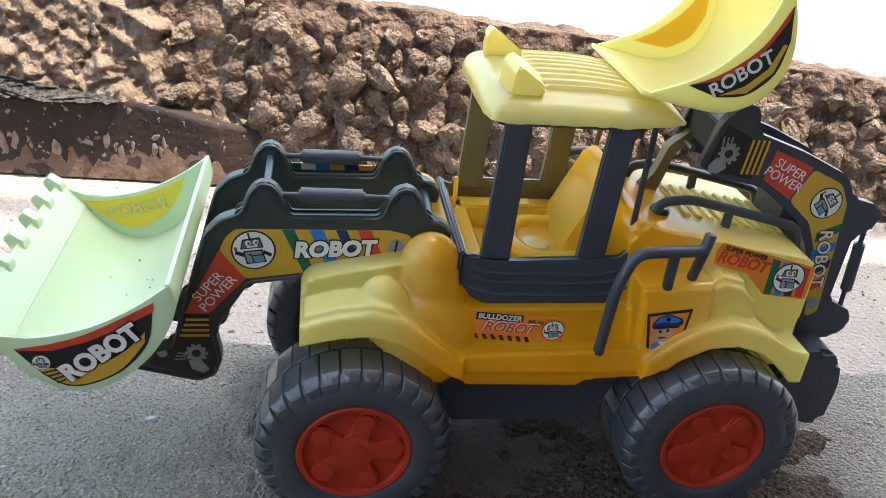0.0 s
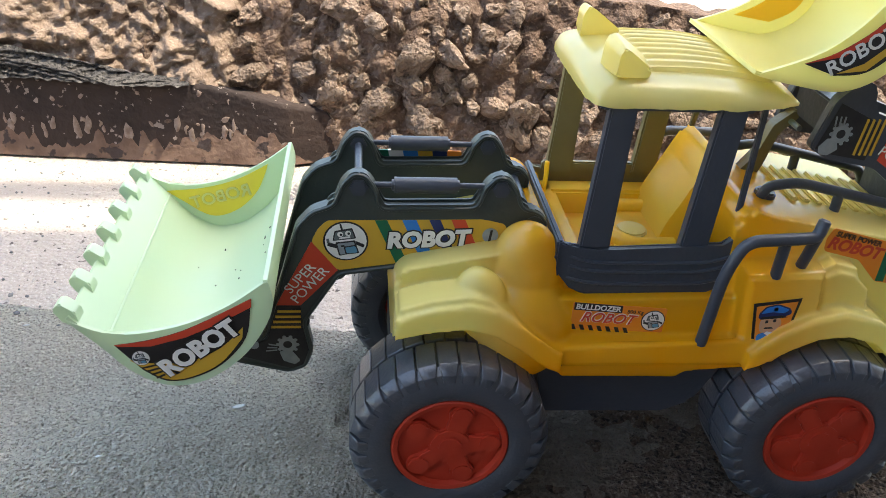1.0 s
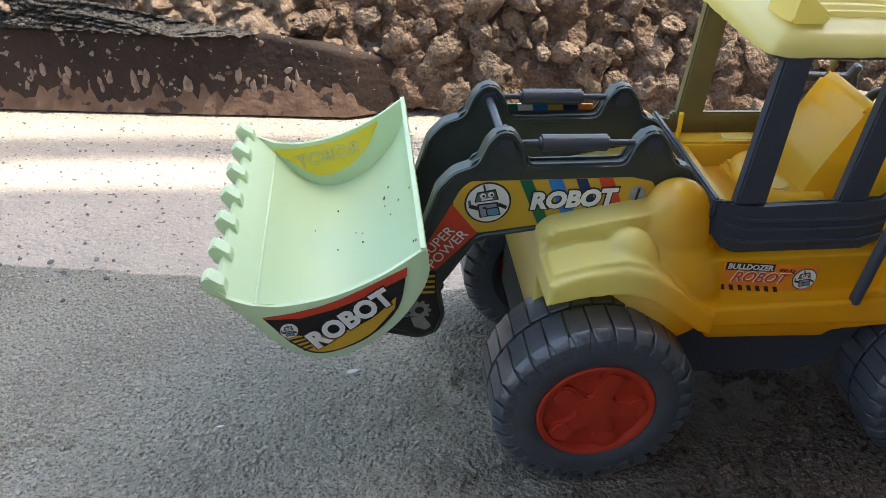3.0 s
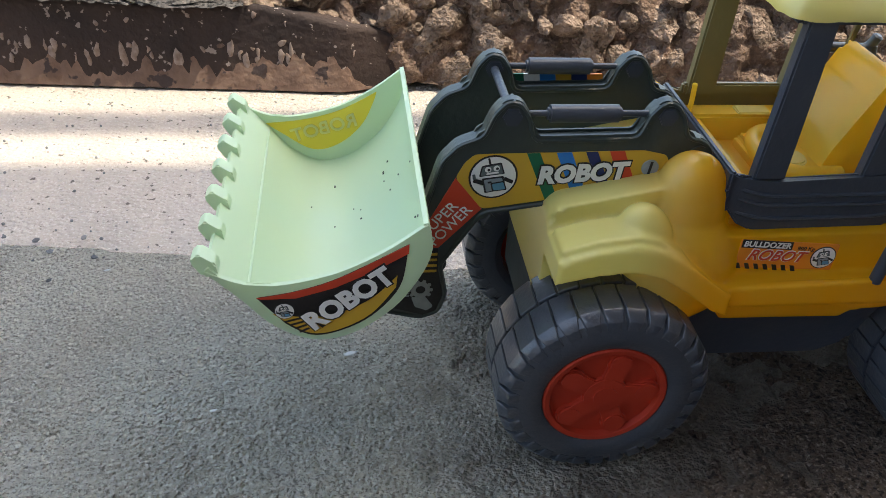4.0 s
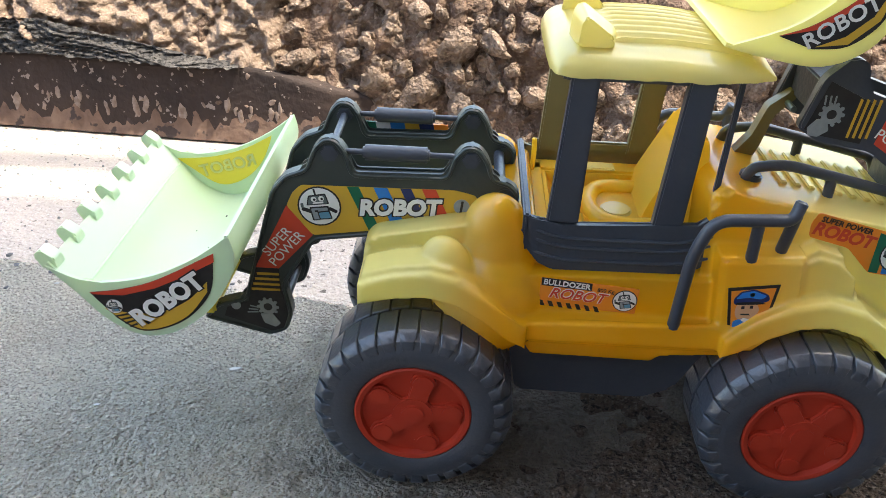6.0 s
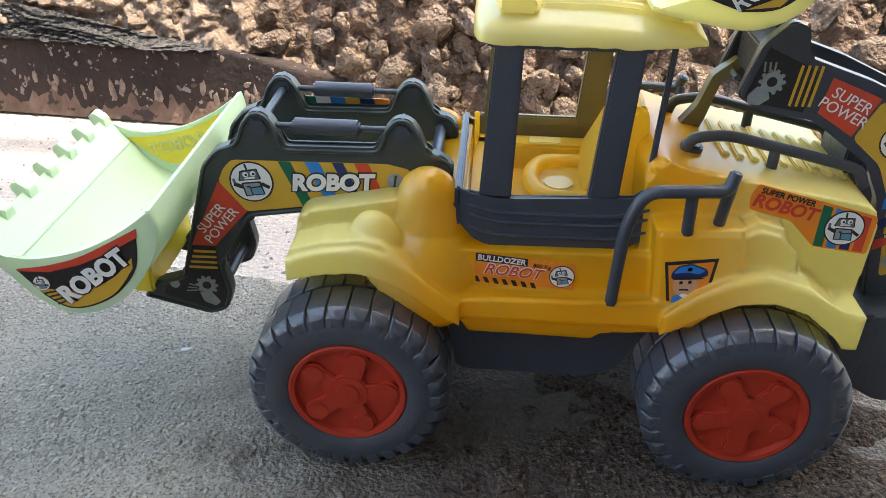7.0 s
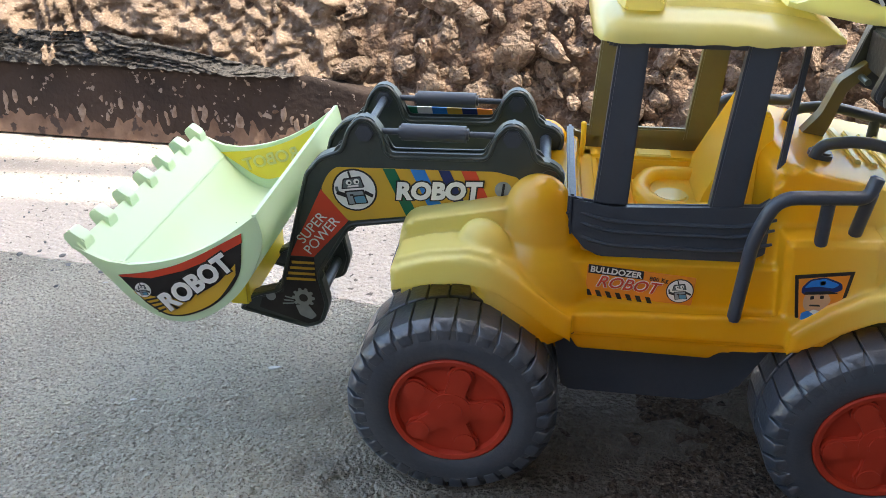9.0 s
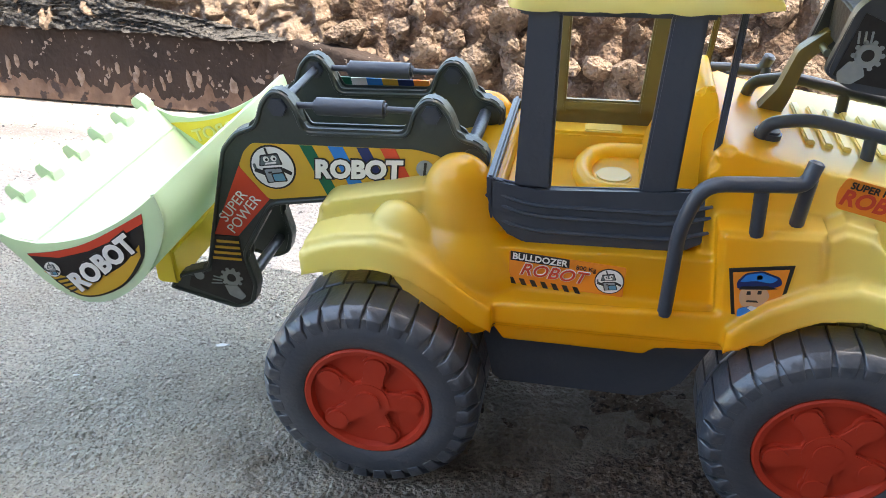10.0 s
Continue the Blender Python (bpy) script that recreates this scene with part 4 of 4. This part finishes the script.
for k in range(3):
    part("stripe", prism([(-0.0950 + 0.0008 * k, 0.0690 + 0.0022 * k), (-0.0890, 0.0695 + 0.0015 * k), (-0.0890, 0.0702 + 0.0015 * k), (-0.0950 + 0.0008 * k, 0.0697 + 0.0022 * k)], F - 0.0007, F - 0.0004), INK_STEEL, near_arm)
part("screw_head", disc(-0.1010, 0.0735, 0.0026, F - 0.0009, thick=0.0008), INK_STEEL, near_arm)


# buckets: a bent shell between two side plates
def bucket(name, mat, floor, top, y0, y1, thick, label):
    """floor: the outline from the lip round to the back's tip; top: the side plates' upper edge from tip to lip, ends left out."""
    body = new(name)
    body.parent = loader
    body["label"] = label
    bm = bmesh.new()
    n = len(floor)
    inner = []
    for i, (x, z) in enumerate(floor):
        a, b = Vector(floor[max(i - 1, 0)]), Vector(floor[min(i + 1, n - 1)])
        t = (b - a).normalized()
        inner.append((x - t.y * thick, z + t.x * thick))
    prism(list(floor) + inner[::-1], y0 + 0.0007, y1 - 0.0007, 0.0, 2, bm)
    part("scoop", bm, mat, body, angle=50)
    side = list(floor) + list(top)
    for a, b in ((y0, y0 + thick), (y1 - thick, y1)):
        part("side_plate", prism(side, a, b, 0.0006, 2), mat, body, angle=50)
    return body


def curve(pts, n=5):
    """A smooth line through the points."""
    out = []
    for i in range(len(pts) - 1):
        p0, p1, p2, p3 = (Vector(pts[max(0, min(len(pts) - 1, i + k))]) for k in (-1, 0, 1, 2))
        for j in range(n):
            u = j / n
            out.append(tuple(0.5 * (2 * p1 + (p2 - p0) * u + (2 * p0 - 5 * p1 + 4 * p2 - p3) * u * u + (3 * p1 - p0 - 3 * p2 + p3) * u ** 3)))
    out.append(tuple(pts[-1]))
    return out


B0, B1 = 0.0055, 0.1585
floor_line = curve([(-0.1755, 0.1225), (-0.1625, 0.1085), (-0.1500, 0.0940), (-0.1340, 0.0855), (-0.1170, 0.0885), (-0.1000, 0.1015), (-0.0890, 0.1180), (-0.0845, 0.1320), (-0.0865, 0.1440)])
top_line = curve([(-0.0865, 0.1440), (-0.1050, 0.1300), (-0.1280, 0.1190), (-0.1550, 0.1148), (-0.1755, 0.1225)])[1:-1]
front_bucket = bucket("front_bucket", MINT, floor_line, top_line, B0, B1, 0.0022, "translucent pale green-yellow plastic loader bucket with teeth")
for k in range(7):
    y = B0 + 0.006 + k * (B1 - B0 - 0.012) / 6
    bm = prism(fillet([(-0.1700, 0.1185), (-0.1710, 0.1250), (-0.1775, 0.1298), (-0.1810, 0.1264), (-0.1765, 0.1190)], 0.0012), y - 0.0040, y + 0.0040, 0.0008)
    part("tooth", bm, MINT, front_bucket)
part("crease", tube([(-0.1600, B0 + 0.002, 0.1085), (-0.1600, B1 - 0.002, 0.1085)], 0.0009, 8), MINT, front_bucket)
cres = curve([(-0.1560, 0.1090), (-0.1400, 0.1120), (-0.1220, 0.1185), (-0.0940, 0.1345)], 6) + curve([(-0.0945, 0.1310), (-0.0975, 0.1130), (-0.1090, 0.0980), (-0.1230, 0.0900), (-0.1350, 0.0885), (-0.1450, 0.0950)], 5)
part("sticker", prism(cres, B0 - 0.0003, B0 + 0.0004), INK_BLACK, front_bucket, "crescent sticker in red, black and yellow")
up = curve([(-0.1560, 0.1090), (-0.1400, 0.1120), (-0.1220, 0.1185), (-0.0940, 0.1345)], 6)
part("stripe", prism(up + [(-0.0942, 0.1300), (-0.1080, 0.1215), (-0.1240, 0.1135), (-0.1400, 0.1085), (-0.1540, 0.1082)], B0 - 0.0005, B0 - 0.0002), INK_RED, front_bucket)
part("stripe", prism(curve([(-0.1500, 0.1005), (-0.1380, 0.0985), (-0.1230, 0.1000), (-0.1090, 0.1075), (-0.0985, 0.1190)], 5) + curve([(-0.0990, 0.1130), (-0.1095, 0.0990), (-0.1230, 0.0910), (-0.1345, 0.0895), (-0.1440, 0.0955)], 5), B0 - 0.0005, B0 - 0.0002), INK_YELLOW, front_bucket)
badge(front_bucket, -0.1450, 0.1020, 0.0042, B0 - 0.0002)
for k in range(4):
    part("stripe", prism([(-0.1455 + 0.002 * k, 0.0965 - 0.0019 * k), (-0.1385 + 0.001 * k, 0.0985 - 0.0019 * k), (-0.1380 + 0.001 * k, 0.0977 - 0.0019 * k), (-0.1450 + 0.002 * k, 0.0957 - 0.0019 * k)], B0 - 0.0007, B0 - 0.0005), INK_BLACK, front_bucket)
lettering("letters", "ROBOT", INK_BLACK, front_bucket, -0.1185, B0 - 0.0008, 0.1075, 0.0126, 37, 0.0002, 0.0, bold=0.0013)
lettering("letters", "ROBOT", INK_WHITE, front_bucket, -0.1185, B0 - 0.0011, 0.1075, 0.0126, 37, 0.0002, 0.0, bold=0.0006)
random.seed(3)
for k in range(16):
    i = random.randrange(14, 34)
    (x, z), (xn, zn) = floor_line[i], floor_line[i + 1]
    d = Vector((xn - x, zn - z)).normalized()
    y = random.uniform(B0 + 0.03, B1 - 0.02)
    c = Vector((x - d.y * 0.0023, y, z + d.x * 0.0023))
    part("dirt_speck", rod(c, c + Vector((-d.y * 0.0003, 0, d.x * 0.0003)), random.uniform(0.0003, 0.0007), 7), INK_BLACK, front_bucket)
yi = B1 - 0.0022
# back of the far side's sticker, showing through the bucket, drawn as a panel
sticker_back = curve([(-0.1620, 0.1110), (-0.1400, 0.1135), (-0.1200, 0.1195), (-0.1010, 0.1300)], 6) + curve([(-0.1020, 0.1260), (-0.1080, 0.1120), (-0.1180, 0.1010), (-0.1300, 0.0950), (-0.1400, 0.0960), (-0.1520, 0.1040)], 5)
part("sticker_back", prism(sticker_back, yi - 0.0004, yi + 0.0004), INLAY, front_bucket, "yellow back of the far side's sticker showing through the bucket")
lettering("letters", "ROBOT", LEMON, front_bucket, -0.1300, yi - 0.0006, 0.1080, 0.0110, 16, 0.0004, 0.0, mirror=True, bold=0.0002)
part("bucket_bracket", block(-0.124, -0.112, 0.050, 0.114, 0.068, 0.088, 0.0015), INLAY, loader, "yellow bucket mount")

# backhoe at the rear
HOE = fillet([(0.1770, 0.1890), (0.1840, 0.2140), (0.1950, 0.2250), (0.2030, 0.2220), (0.2050, 0.2090), (0.2360, 0.1990), (0.2640, 0.1870), (0.2720, 0.1740), (0.2880, 0.1700), (0.2940, 0.1630), (0.2880, 0.1530),
              (0.2800, 0.1500), (0.2790, 0.1080), (0.2960, 0.1000), (0.2980, 0.0900), (0.2900, 0.0820), (0.2640, 0.0780), (0.2540, 0.1400), (0.2440, 0.1580), (0.2140, 0.1790), (0.1880, 0.1830)], 0.003, 3)
near_hoe = part("backhoe_arm", prism(HOE, 0.060, 0.066, 0.001), SLATE, loader, "dark backhoe arm plate with stickers")
part("backhoe_arm", prism(HOE, 0.098, 0.104, 0.001), SLATE, loader, "dark backhoe arm plate")
G = 0.060
part("sticker", prism([(0.1800, 0.1890), (0.1870, 0.2130), (0.2120, 0.2020), (0.2080, 0.1830), (0.1890, 0.1860)], G - 0.0004, G + 0.0002), INK_BLACK, near_hoe)
part("gear_drawing", lathe([(0.0024, G - 0.0007), (0.0048, G - 0.0007), (0.0048, G - 0.0004), (0.0024, G - 0.0004)], 18, None, 0.1910, 0.1970), INK_STEEL, near_hoe)
part("gear_drawing", prism(fillet([(0.1822, 0.1862), (0.1812, 0.1900), (0.1850, 0.1948), (0.1900, 0.1930), (0.1915, 0.1890), (0.1870, 0.1856)], 0.001), G - 0.0008, G - 0.0004), INK_STEEL, near_hoe)
for k in range(3):
    part("stripe", prism([(0.1862 + 0.0022 * k, 0.2015), (0.1870 + 0.0022 * k, 0.2015), (0.1866 + 0.0024 * k, 0.2062), (0.1858 + 0.0024 * k, 0.2062)], G - 0.0007, G - 0.0004), INK_STEEL, near_hoe)
for k in range(10):
    # teeth round the two drawn gears
    a = 2 * math.pi * k / 10
    part("gear_tooth", disc(0.1910 + 0.0052 * math.cos(a), 0.1970 + 0.0052 * math.sin(a), 0.0010, G - 0.0007, 8), INK_STEEL, near_hoe)
    part("gear_tooth", disc(-0.0835 + 0.0052 * math.cos(a), 0.0735 + 0.0052 * math.sin(a), 0.0010, F - 0.0007, 8), INK_STEEL, near_arm)
for k in range(4):
    x = 0.2005 + 0.0030 * k
    part("stripe", prism([(x, 0.1860), (x + 0.0012, 0.1857), (x + 0.0032, 0.2050), (x + 0.0020, 0.2055)], G - 0.0007, G - 0.0004), INK_YELLOW, near_hoe)
part("sticker", prism([(0.2150, 0.1830), (0.2180, 0.2000), (0.2420, 0.1910), (0.2330, 0.1720)], G - 0.0004, G + 0.0002), INK_RED, near_hoe)
lettering("letters", "SUPER\nPOWER", INK_WHITE, near_hoe, 0.2275, G - 0.0007, 0.1865, 0.0075, -24, 0.0002)
part("sticker", prism(fillet([(0.2340, 0.1710), (0.2430, 0.1900), (0.2620, 0.1820), (0.2690, 0.1700), (0.2740, 0.1000), (0.2670, 0.0960), (0.2590, 0.1400), (0.2500, 0.1580)], 0.003), G - 0.0003, G + 0.0002), INK_YELLOW, near_hoe, "yellow striped sticker with white letters")
for k, ink in enumerate((INK_GREEN, INK_BLUE, INK_NAVY, INK_RED)):
    z = 0.1520 - 0.0115 * k
    part("stripe", prism([(0.2570 + 0.0007 * k, z - 0.006), (0.2700 + 0.0005 * k, z + 0.001), (0.2698 + 0.0005 * k, z + 0.0065), (0.2565 + 0.0007 * k, z)], G - 0.0005, G - 0.0003), ink, near_hoe)
badge(near_hoe, 0.2560, 0.1705, 0.0095, G, -60)
lettering("letters", "ROBOT", INK_BLACK, near_hoe, 0.2640, G - 0.0008, 0.1360, 0.0110, -82, 0.0002, 0.1, bold=0.0006)
lettering("letters", "ROBOT", INK_WHITE, near_hoe, 0.2640, G - 0.0011, 0.1360, 0.0110, -82, 0.0002, 0.1, bold=0.0001)
part("screw_head", disc(0.2690, 0.1060, 0.0036, G - 0.0009, thick=0.0008), INK_STEEL, near_hoe)
part("ram_rod", rod((0.2875, 0.063, 0.1610), (0.2905, 0.063, 0.0930), 0.0014, 12), SLATE, near_hoe)
part("ram_barrel", rod((0.2880, 0.063, 0.1450), (0.2900, 0.063, 0.1130), 0.0033, 16, None, 0.001), SLATE, near_hoe)
part("backhoe_spacer", block(0.262, 0.276, 0.066, 0.098, 0.090, 0.104, 0.001), SLATE, loader)
part("backhoe_spacer", block(0.184, 0.200, 0.066, 0.098, 0.194, 0.212, 0.001), SLATE, loader)
part("backhoe_spacer", block(0.236, 0.256, 0.066, 0.098, 0.150, 0.186, 0.001), SLATE, loader)
part("rear_flap", prism(fillet([(0.2480, 0.0700), (0.2560, 0.0830), (0.2760, 0.0855), (0.2860, 0.0780), (0.2900, 0.0600), (0.2880, 0.0320), (0.2760, 0.0310), (0.2520, 0.0450)], 0.006), 0.040, far(0.040), 0.003), SLATE, loader, "dark rounded rear plate")
R0, R1 = 0.040, 0.128
r_floor = curve([(0.1290, 0.2320), (0.1480, 0.2280), (0.1720, 0.2255), (0.1900, 0.2340), (0.1985, 0.2500), (0.1970, 0.2680), (0.1890, 0.2900)])
r_top = curve([(0.1890, 0.2900), (0.1800, 0.2650), (0.1590, 0.2440), (0.1290, 0.2320)])[1:-1]
rear_bucket = bucket("rear_bucket", LEMON, r_floor, r_top, R0, R1, 0.0020, "lemon yellow plastic backhoe bucket")
r_cres = curve([(0.1505, 0.2380), (0.1652, 0.2440), (0.1825, 0.2580), (0.1925, 0.2780)], 5) + curve([(0.1953, 0.2620), (0.1922, 0.2460), (0.1807, 0.2350), (0.1658, 0.2330)], 5)
part("sticker", prism(r_cres, R0 - 0.0003, R0 + 0.0004), INK_BLACK, rear_bucket)
part("stripe", prism(curve([(0.1505, 0.2380), (0.1652, 0.2440), (0.1825, 0.2580), (0.1925, 0.2780)], 5) + [(0.1919, 0.2710), (0.1827, 0.2540), (0.1683, 0.2420)], R0 - 0.0005, R0 - 0.0002), INK_RED, rear_bucket)
part("stripe", prism([(0.1667, 0.2340), (0.1785, 0.2390), (0.1880, 0.2480), (0.1925, 0.2600), (0.1944, 0.2600), (0.1911, 0.2465), (0.1802, 0.2358)], R0 - 0.0005, R0 - 0.0002), INK_YELLOW, rear_bucket)
lettering("letters", "ROBOT", INK_WHITE, rear_bucket, 0.1752, R0 - 0.0009, 0.2450, 0.0098, 36, 0.0002, bold=0.0002)
part("sticker_back", prism(curve([(0.1526, 0.2370), (0.1662, 0.2440), (0.1815, 0.2580), (0.1908, 0.2740)], 5) + curve([(0.1918, 0.2540), (0.1854, 0.2410), (0.1727, 0.2340)], 4), R1 - 0.0026, R1 - 0.0018), YELLOW, rear_bucket)

# stickers on the body
S = 0.0288
part("sticker", prism(fillet([(0.0600, 0.1170), (0.1090, 0.1130), (0.1085, 0.0985), (0.0600, 0.1015)], 0.001), S - 0.0004, S + 0.0002), INK_ORANGE, loader, "orange sticker with black and red letters")
part("label_bar", prism([(0.0605, 0.1172), (0.0855, 0.1150), (0.0855, 0.1108), (0.0605, 0.1128)], S - 0.0006, S - 0.0003), INK_BLACK, loader)
lettering("letters", "BULLDOZER", INK_WHITE, loader, 0.0730, S - 0.0008, 0.1139, 0.0042, -5, 0.0002, 0.0, bold=0.0001)
lettering("letters", "800 Kg", INK_BLACK, loader, 0.0925, S - 0.0006, 0.1112, 0.0030, -5, 0.0002)
lettering("letters", "ROBOT", INK_WHITE, loader, 0.0785, S - 0.0006, 0.1075, 0.0082, -5, 0.0002, 0.3, bold=0.0004)
lettering("letters", "ROBOT", INK_RED, loader, 0.0785, S - 0.0009, 0.1075, 0.0082, -5, 0.0002, 0.3, bold=0.0001)
for k in range(7):
    x = 0.0610 + 0.0046 * k
    z = 0.1040 - 0.0004 * k
    part("stripe", prism([(x, z - 0.003), (x + 0.0022, z - 0.0032), (x + 0.0008, z), (x - 0.0014, z + 0.0002)], S - 0.0006, S - 0.0003), INK_BLACK, loader)
badge(loader, 0.1025, 0.1060, 0.0062, S - 0.0002)
T = 0.0180
part("sticker", prism([(0.1475, 0.1235), (0.1715, 0.1270), (0.1700, 0.1080), (0.1525, 0.0955)], T - 0.0004, T + 0.0002), INK_BLACK, loader, "dark-edged orange sticker with plain blue shapes")
part("sticker_field", prism([(0.1492, 0.1220), (0.1698, 0.1252), (0.1686, 0.1090), (0.1535, 0.0982)], T - 0.0006, T - 0.0003), INK_ORANGE, loader)
for outline, r, ink in (
        ([(0.1538, 0.0992), (0.1532, 0.1050), (0.1575, 0.1075), (0.1640, 0.1062), (0.1668, 0.1090), (0.1672, 0.1082)], 0.001, INK_BLUE),
        ([(0.1548, 0.1062), (0.1530, 0.1100), (0.1532, 0.1150), (0.1622, 0.1165), (0.1648, 0.1120), (0.1610, 0.1066)], 0.002, INK_SKIN),
        ([(0.1516, 0.1148), (0.1512, 0.1180), (0.1540, 0.1222), (0.1600, 0.1238), (0.1672, 0.1212), (0.1682, 0.1180), (0.1640, 0.1160)], 0.0014, INK_NAVY)):
    part("sticker_shape", prism(fillet(outline, r), T - 0.0008, T - 0.0005), ink, loader)
for outline, r, ink in (
        ([(0.1522, 0.1180), (0.1545, 0.1216), (0.1600, 0.1230), (0.1664, 0.1206), (0.1640, 0.1186), (0.1580, 0.1192)], 0.0010, INK_BLUE),
        ([(0.1524, 0.1146), (0.1530, 0.1160), (0.1630, 0.1172), (0.1668, 0.1162), (0.1630, 0.1156)], 0.0004, INK_BLACK),
        ([(0.1586, 0.1198), (0.1580, 0.1212), (0.1594, 0.1222), (0.1606, 0.1212), (0.1602, 0.1200)], 0.0003, INK_YELLOW),
        ([(0.1556, 0.1124), (0.1556, 0.1140), (0.1570, 0.1142), (0.1572, 0.1126)], 0.0003, INK_BLACK),
        ([(0.1596, 0.1130), (0.1596, 0.1146), (0.1610, 0.1148), (0.1612, 0.1132)], 0.0003, INK_BLACK),
        ([(0.1558, 0.1090), (0.1562, 0.1098), (0.1600, 0.1100), (0.1606, 0.1092)], 0.0002, INK_BLACK),
        ([(0.1566, 0.1062), (0.1580, 0.1074), (0.1612, 0.1066), (0.1596, 0.1044)], 0.0003, INK_WHITE)):
    part("sticker_shape", prism(fillet(outline, r), T - 0.0010, T - 0.0008), ink, loader)
U = 0.034
part("sticker", prism(fillet([(0.1845, 0.1520), (0.1870, 0.1580), (0.2440, 0.1440), (0.2435, 0.1240), (0.2180, 0.1270), (0.2050, 0.1400), (0.1850, 0.1450)], 0.002), U - 0.0004, U + 0.0002), INK_ORANGE, loader, "orange sticker with red letters on the engine cover")
for k, ink in enumerate((INK_GREEN, INK_BLUE, INK_NAVY, INK_RED)):
    x = 0.2180 + 0.0062 * k
    part("stripe", prism([(x, 0.1275 - 0.0006 * k), (x + 0.0045, 0.1270 - 0.0006 * k), (x + 0.0045, 0.1478 - 0.0015 * k), (x, 0.1490 - 0.0015 * k)], U - 0.0006, U - 0.0003), ink, loader)
lettering("letters", "SUPER POWER", INK_BLACK, loader, 0.2015, U - 0.0007, 0.1520, 0.0040, -13, 0.0002, bold=0.0001)
lettering("letters", "ROBOT", INK_RED, loader, 0.2010, U - 0.0007, 0.1465, 0.0090, -13, 0.0002, 0.1, bold=0.0003)
badge(loader, 0.2300, 0.1375, 0.0092, U - 0.0003, -10)

# ---- small things on the ground ----
random.seed(5)
chip = bmesh.new()
bmesh.ops.create_icosphere(chip, subdivisions=1, radius=1)
for v in chip.verts:
    v.co = v.co * (1 + 0.35 * noise.noise(v.co * 2.3))
flake_mesh = bpy.data.meshes.new("flake")
chip.to_mesh(flake_mesh)
chip.free()
finish(flake_mesh, FLAKE, 20)
for k in range(24):
    x = random.uniform(-0.36, -0.13)
    y = slab_back(x) + random.gauss(-0.006, 0.016)
    s = random.uniform(0.0008, 0.0026)
    ob = tagged(new("cement_crumb", flake_mesh), "small dark grey cement crumb lying on the ground", "crumb", "crumbs along the cement edge")
    ob.matrix_basis = pose(x, y, s * 0.2 - 0.0036, 0, 0, random.uniform(0, 360)) @ Matrix.Diagonal((s * 1.4, s, s * 0.55, 1))
bits = bmesh.new()
for k in range(300):
    x, y = random.uniform(-0.7, 0.6), random.uniform(0.20, 0.43)
    s = random.uniform(0.0004, 0.0013)
    bmesh.ops.create_icosphere(bits, subdivisions=1, radius=s, matrix=Matrix.Translation((x, y, -0.0058)))
tagged(part("grit", bits, FLAKE, None, "", 20), "scattered dark grit on the dusty ground", "grit", kind="stuff")
cm = bpy.data.meshes.new("chip")
b2 = prism([(-0.004, -0.0012), (0.0, -0.0018), (0.0045, 0.0), (0.001, 0.0016), (-0.003, 0.001)], -0.0004, 0.0006, 0.0002)
b2.to_mesh(cm)
b2.free()
finish(cm, CHIP, 30)
for x, y in ((-0.118, 0.090), (-0.27, 0.175), (-0.19, 0.05)):
    s = 1.0 if y == 0.090 else 0.5
    ob = tagged(new("white_chip", cm), "small white flat chip lying on the cement", "chip", "white chips")
    ob.matrix_basis = pose(x, y, -0.0020, 90, 0, 20) @ Matrix.Diagonal((s, s, s, 1))

# ---- stones in the wall ----
random.seed(11)
stones = [stone_mesh(k) for k in range(22)]
random.seed(11)
rubble = bpy.data.objects["wall_rubble"]
count = 0
rows_z = [0.012, 0.034, 0.056, 0.078, 0.100, 0.122, 0.144, 0.160]
for row, z in enumerate(rows_z):
    x = -0.34 + 0.013 * (row % 2)
    while x < 0.80:
        s = random.choice((0.008, 0.0105, 0.0125, 0.0145, 0.0165, 0.0195)) * random.uniform(0.9, 1.1) * (1.0 if z < 0.12 else 0.75)
        x += s * 0.92
        zz = z + random.uniform(-0.007, 0.007)
        v = zz / wall_top(x)
        if v < 0.93 and not (x < -0.03 and zz < band_top(x) + 0.006) and not (x < -0.20 and random.random() < 0.85) and random.random() < (0.55 if zz < 0.04 else 0.95) and count < 300:
            ob = new("stone", random.choice(stones))
            ob.parent = rubble
            y = wall_y(x) + 0.055 * v ** 1.3 - random.uniform(-0.009, 0.008)
            ob.matrix_basis = pose(x, y, zz, random.uniform(-60, 60), random.uniform(-70, 70), random.uniform(-180, 180)) @ Matrix.Diagonal((s * random.uniform(0.85, 1.45), s * random.uniform(0.75, 1.1), s * random.uniform(0.6, 1.0), 1))
            count += 1
        x += s * 0.95
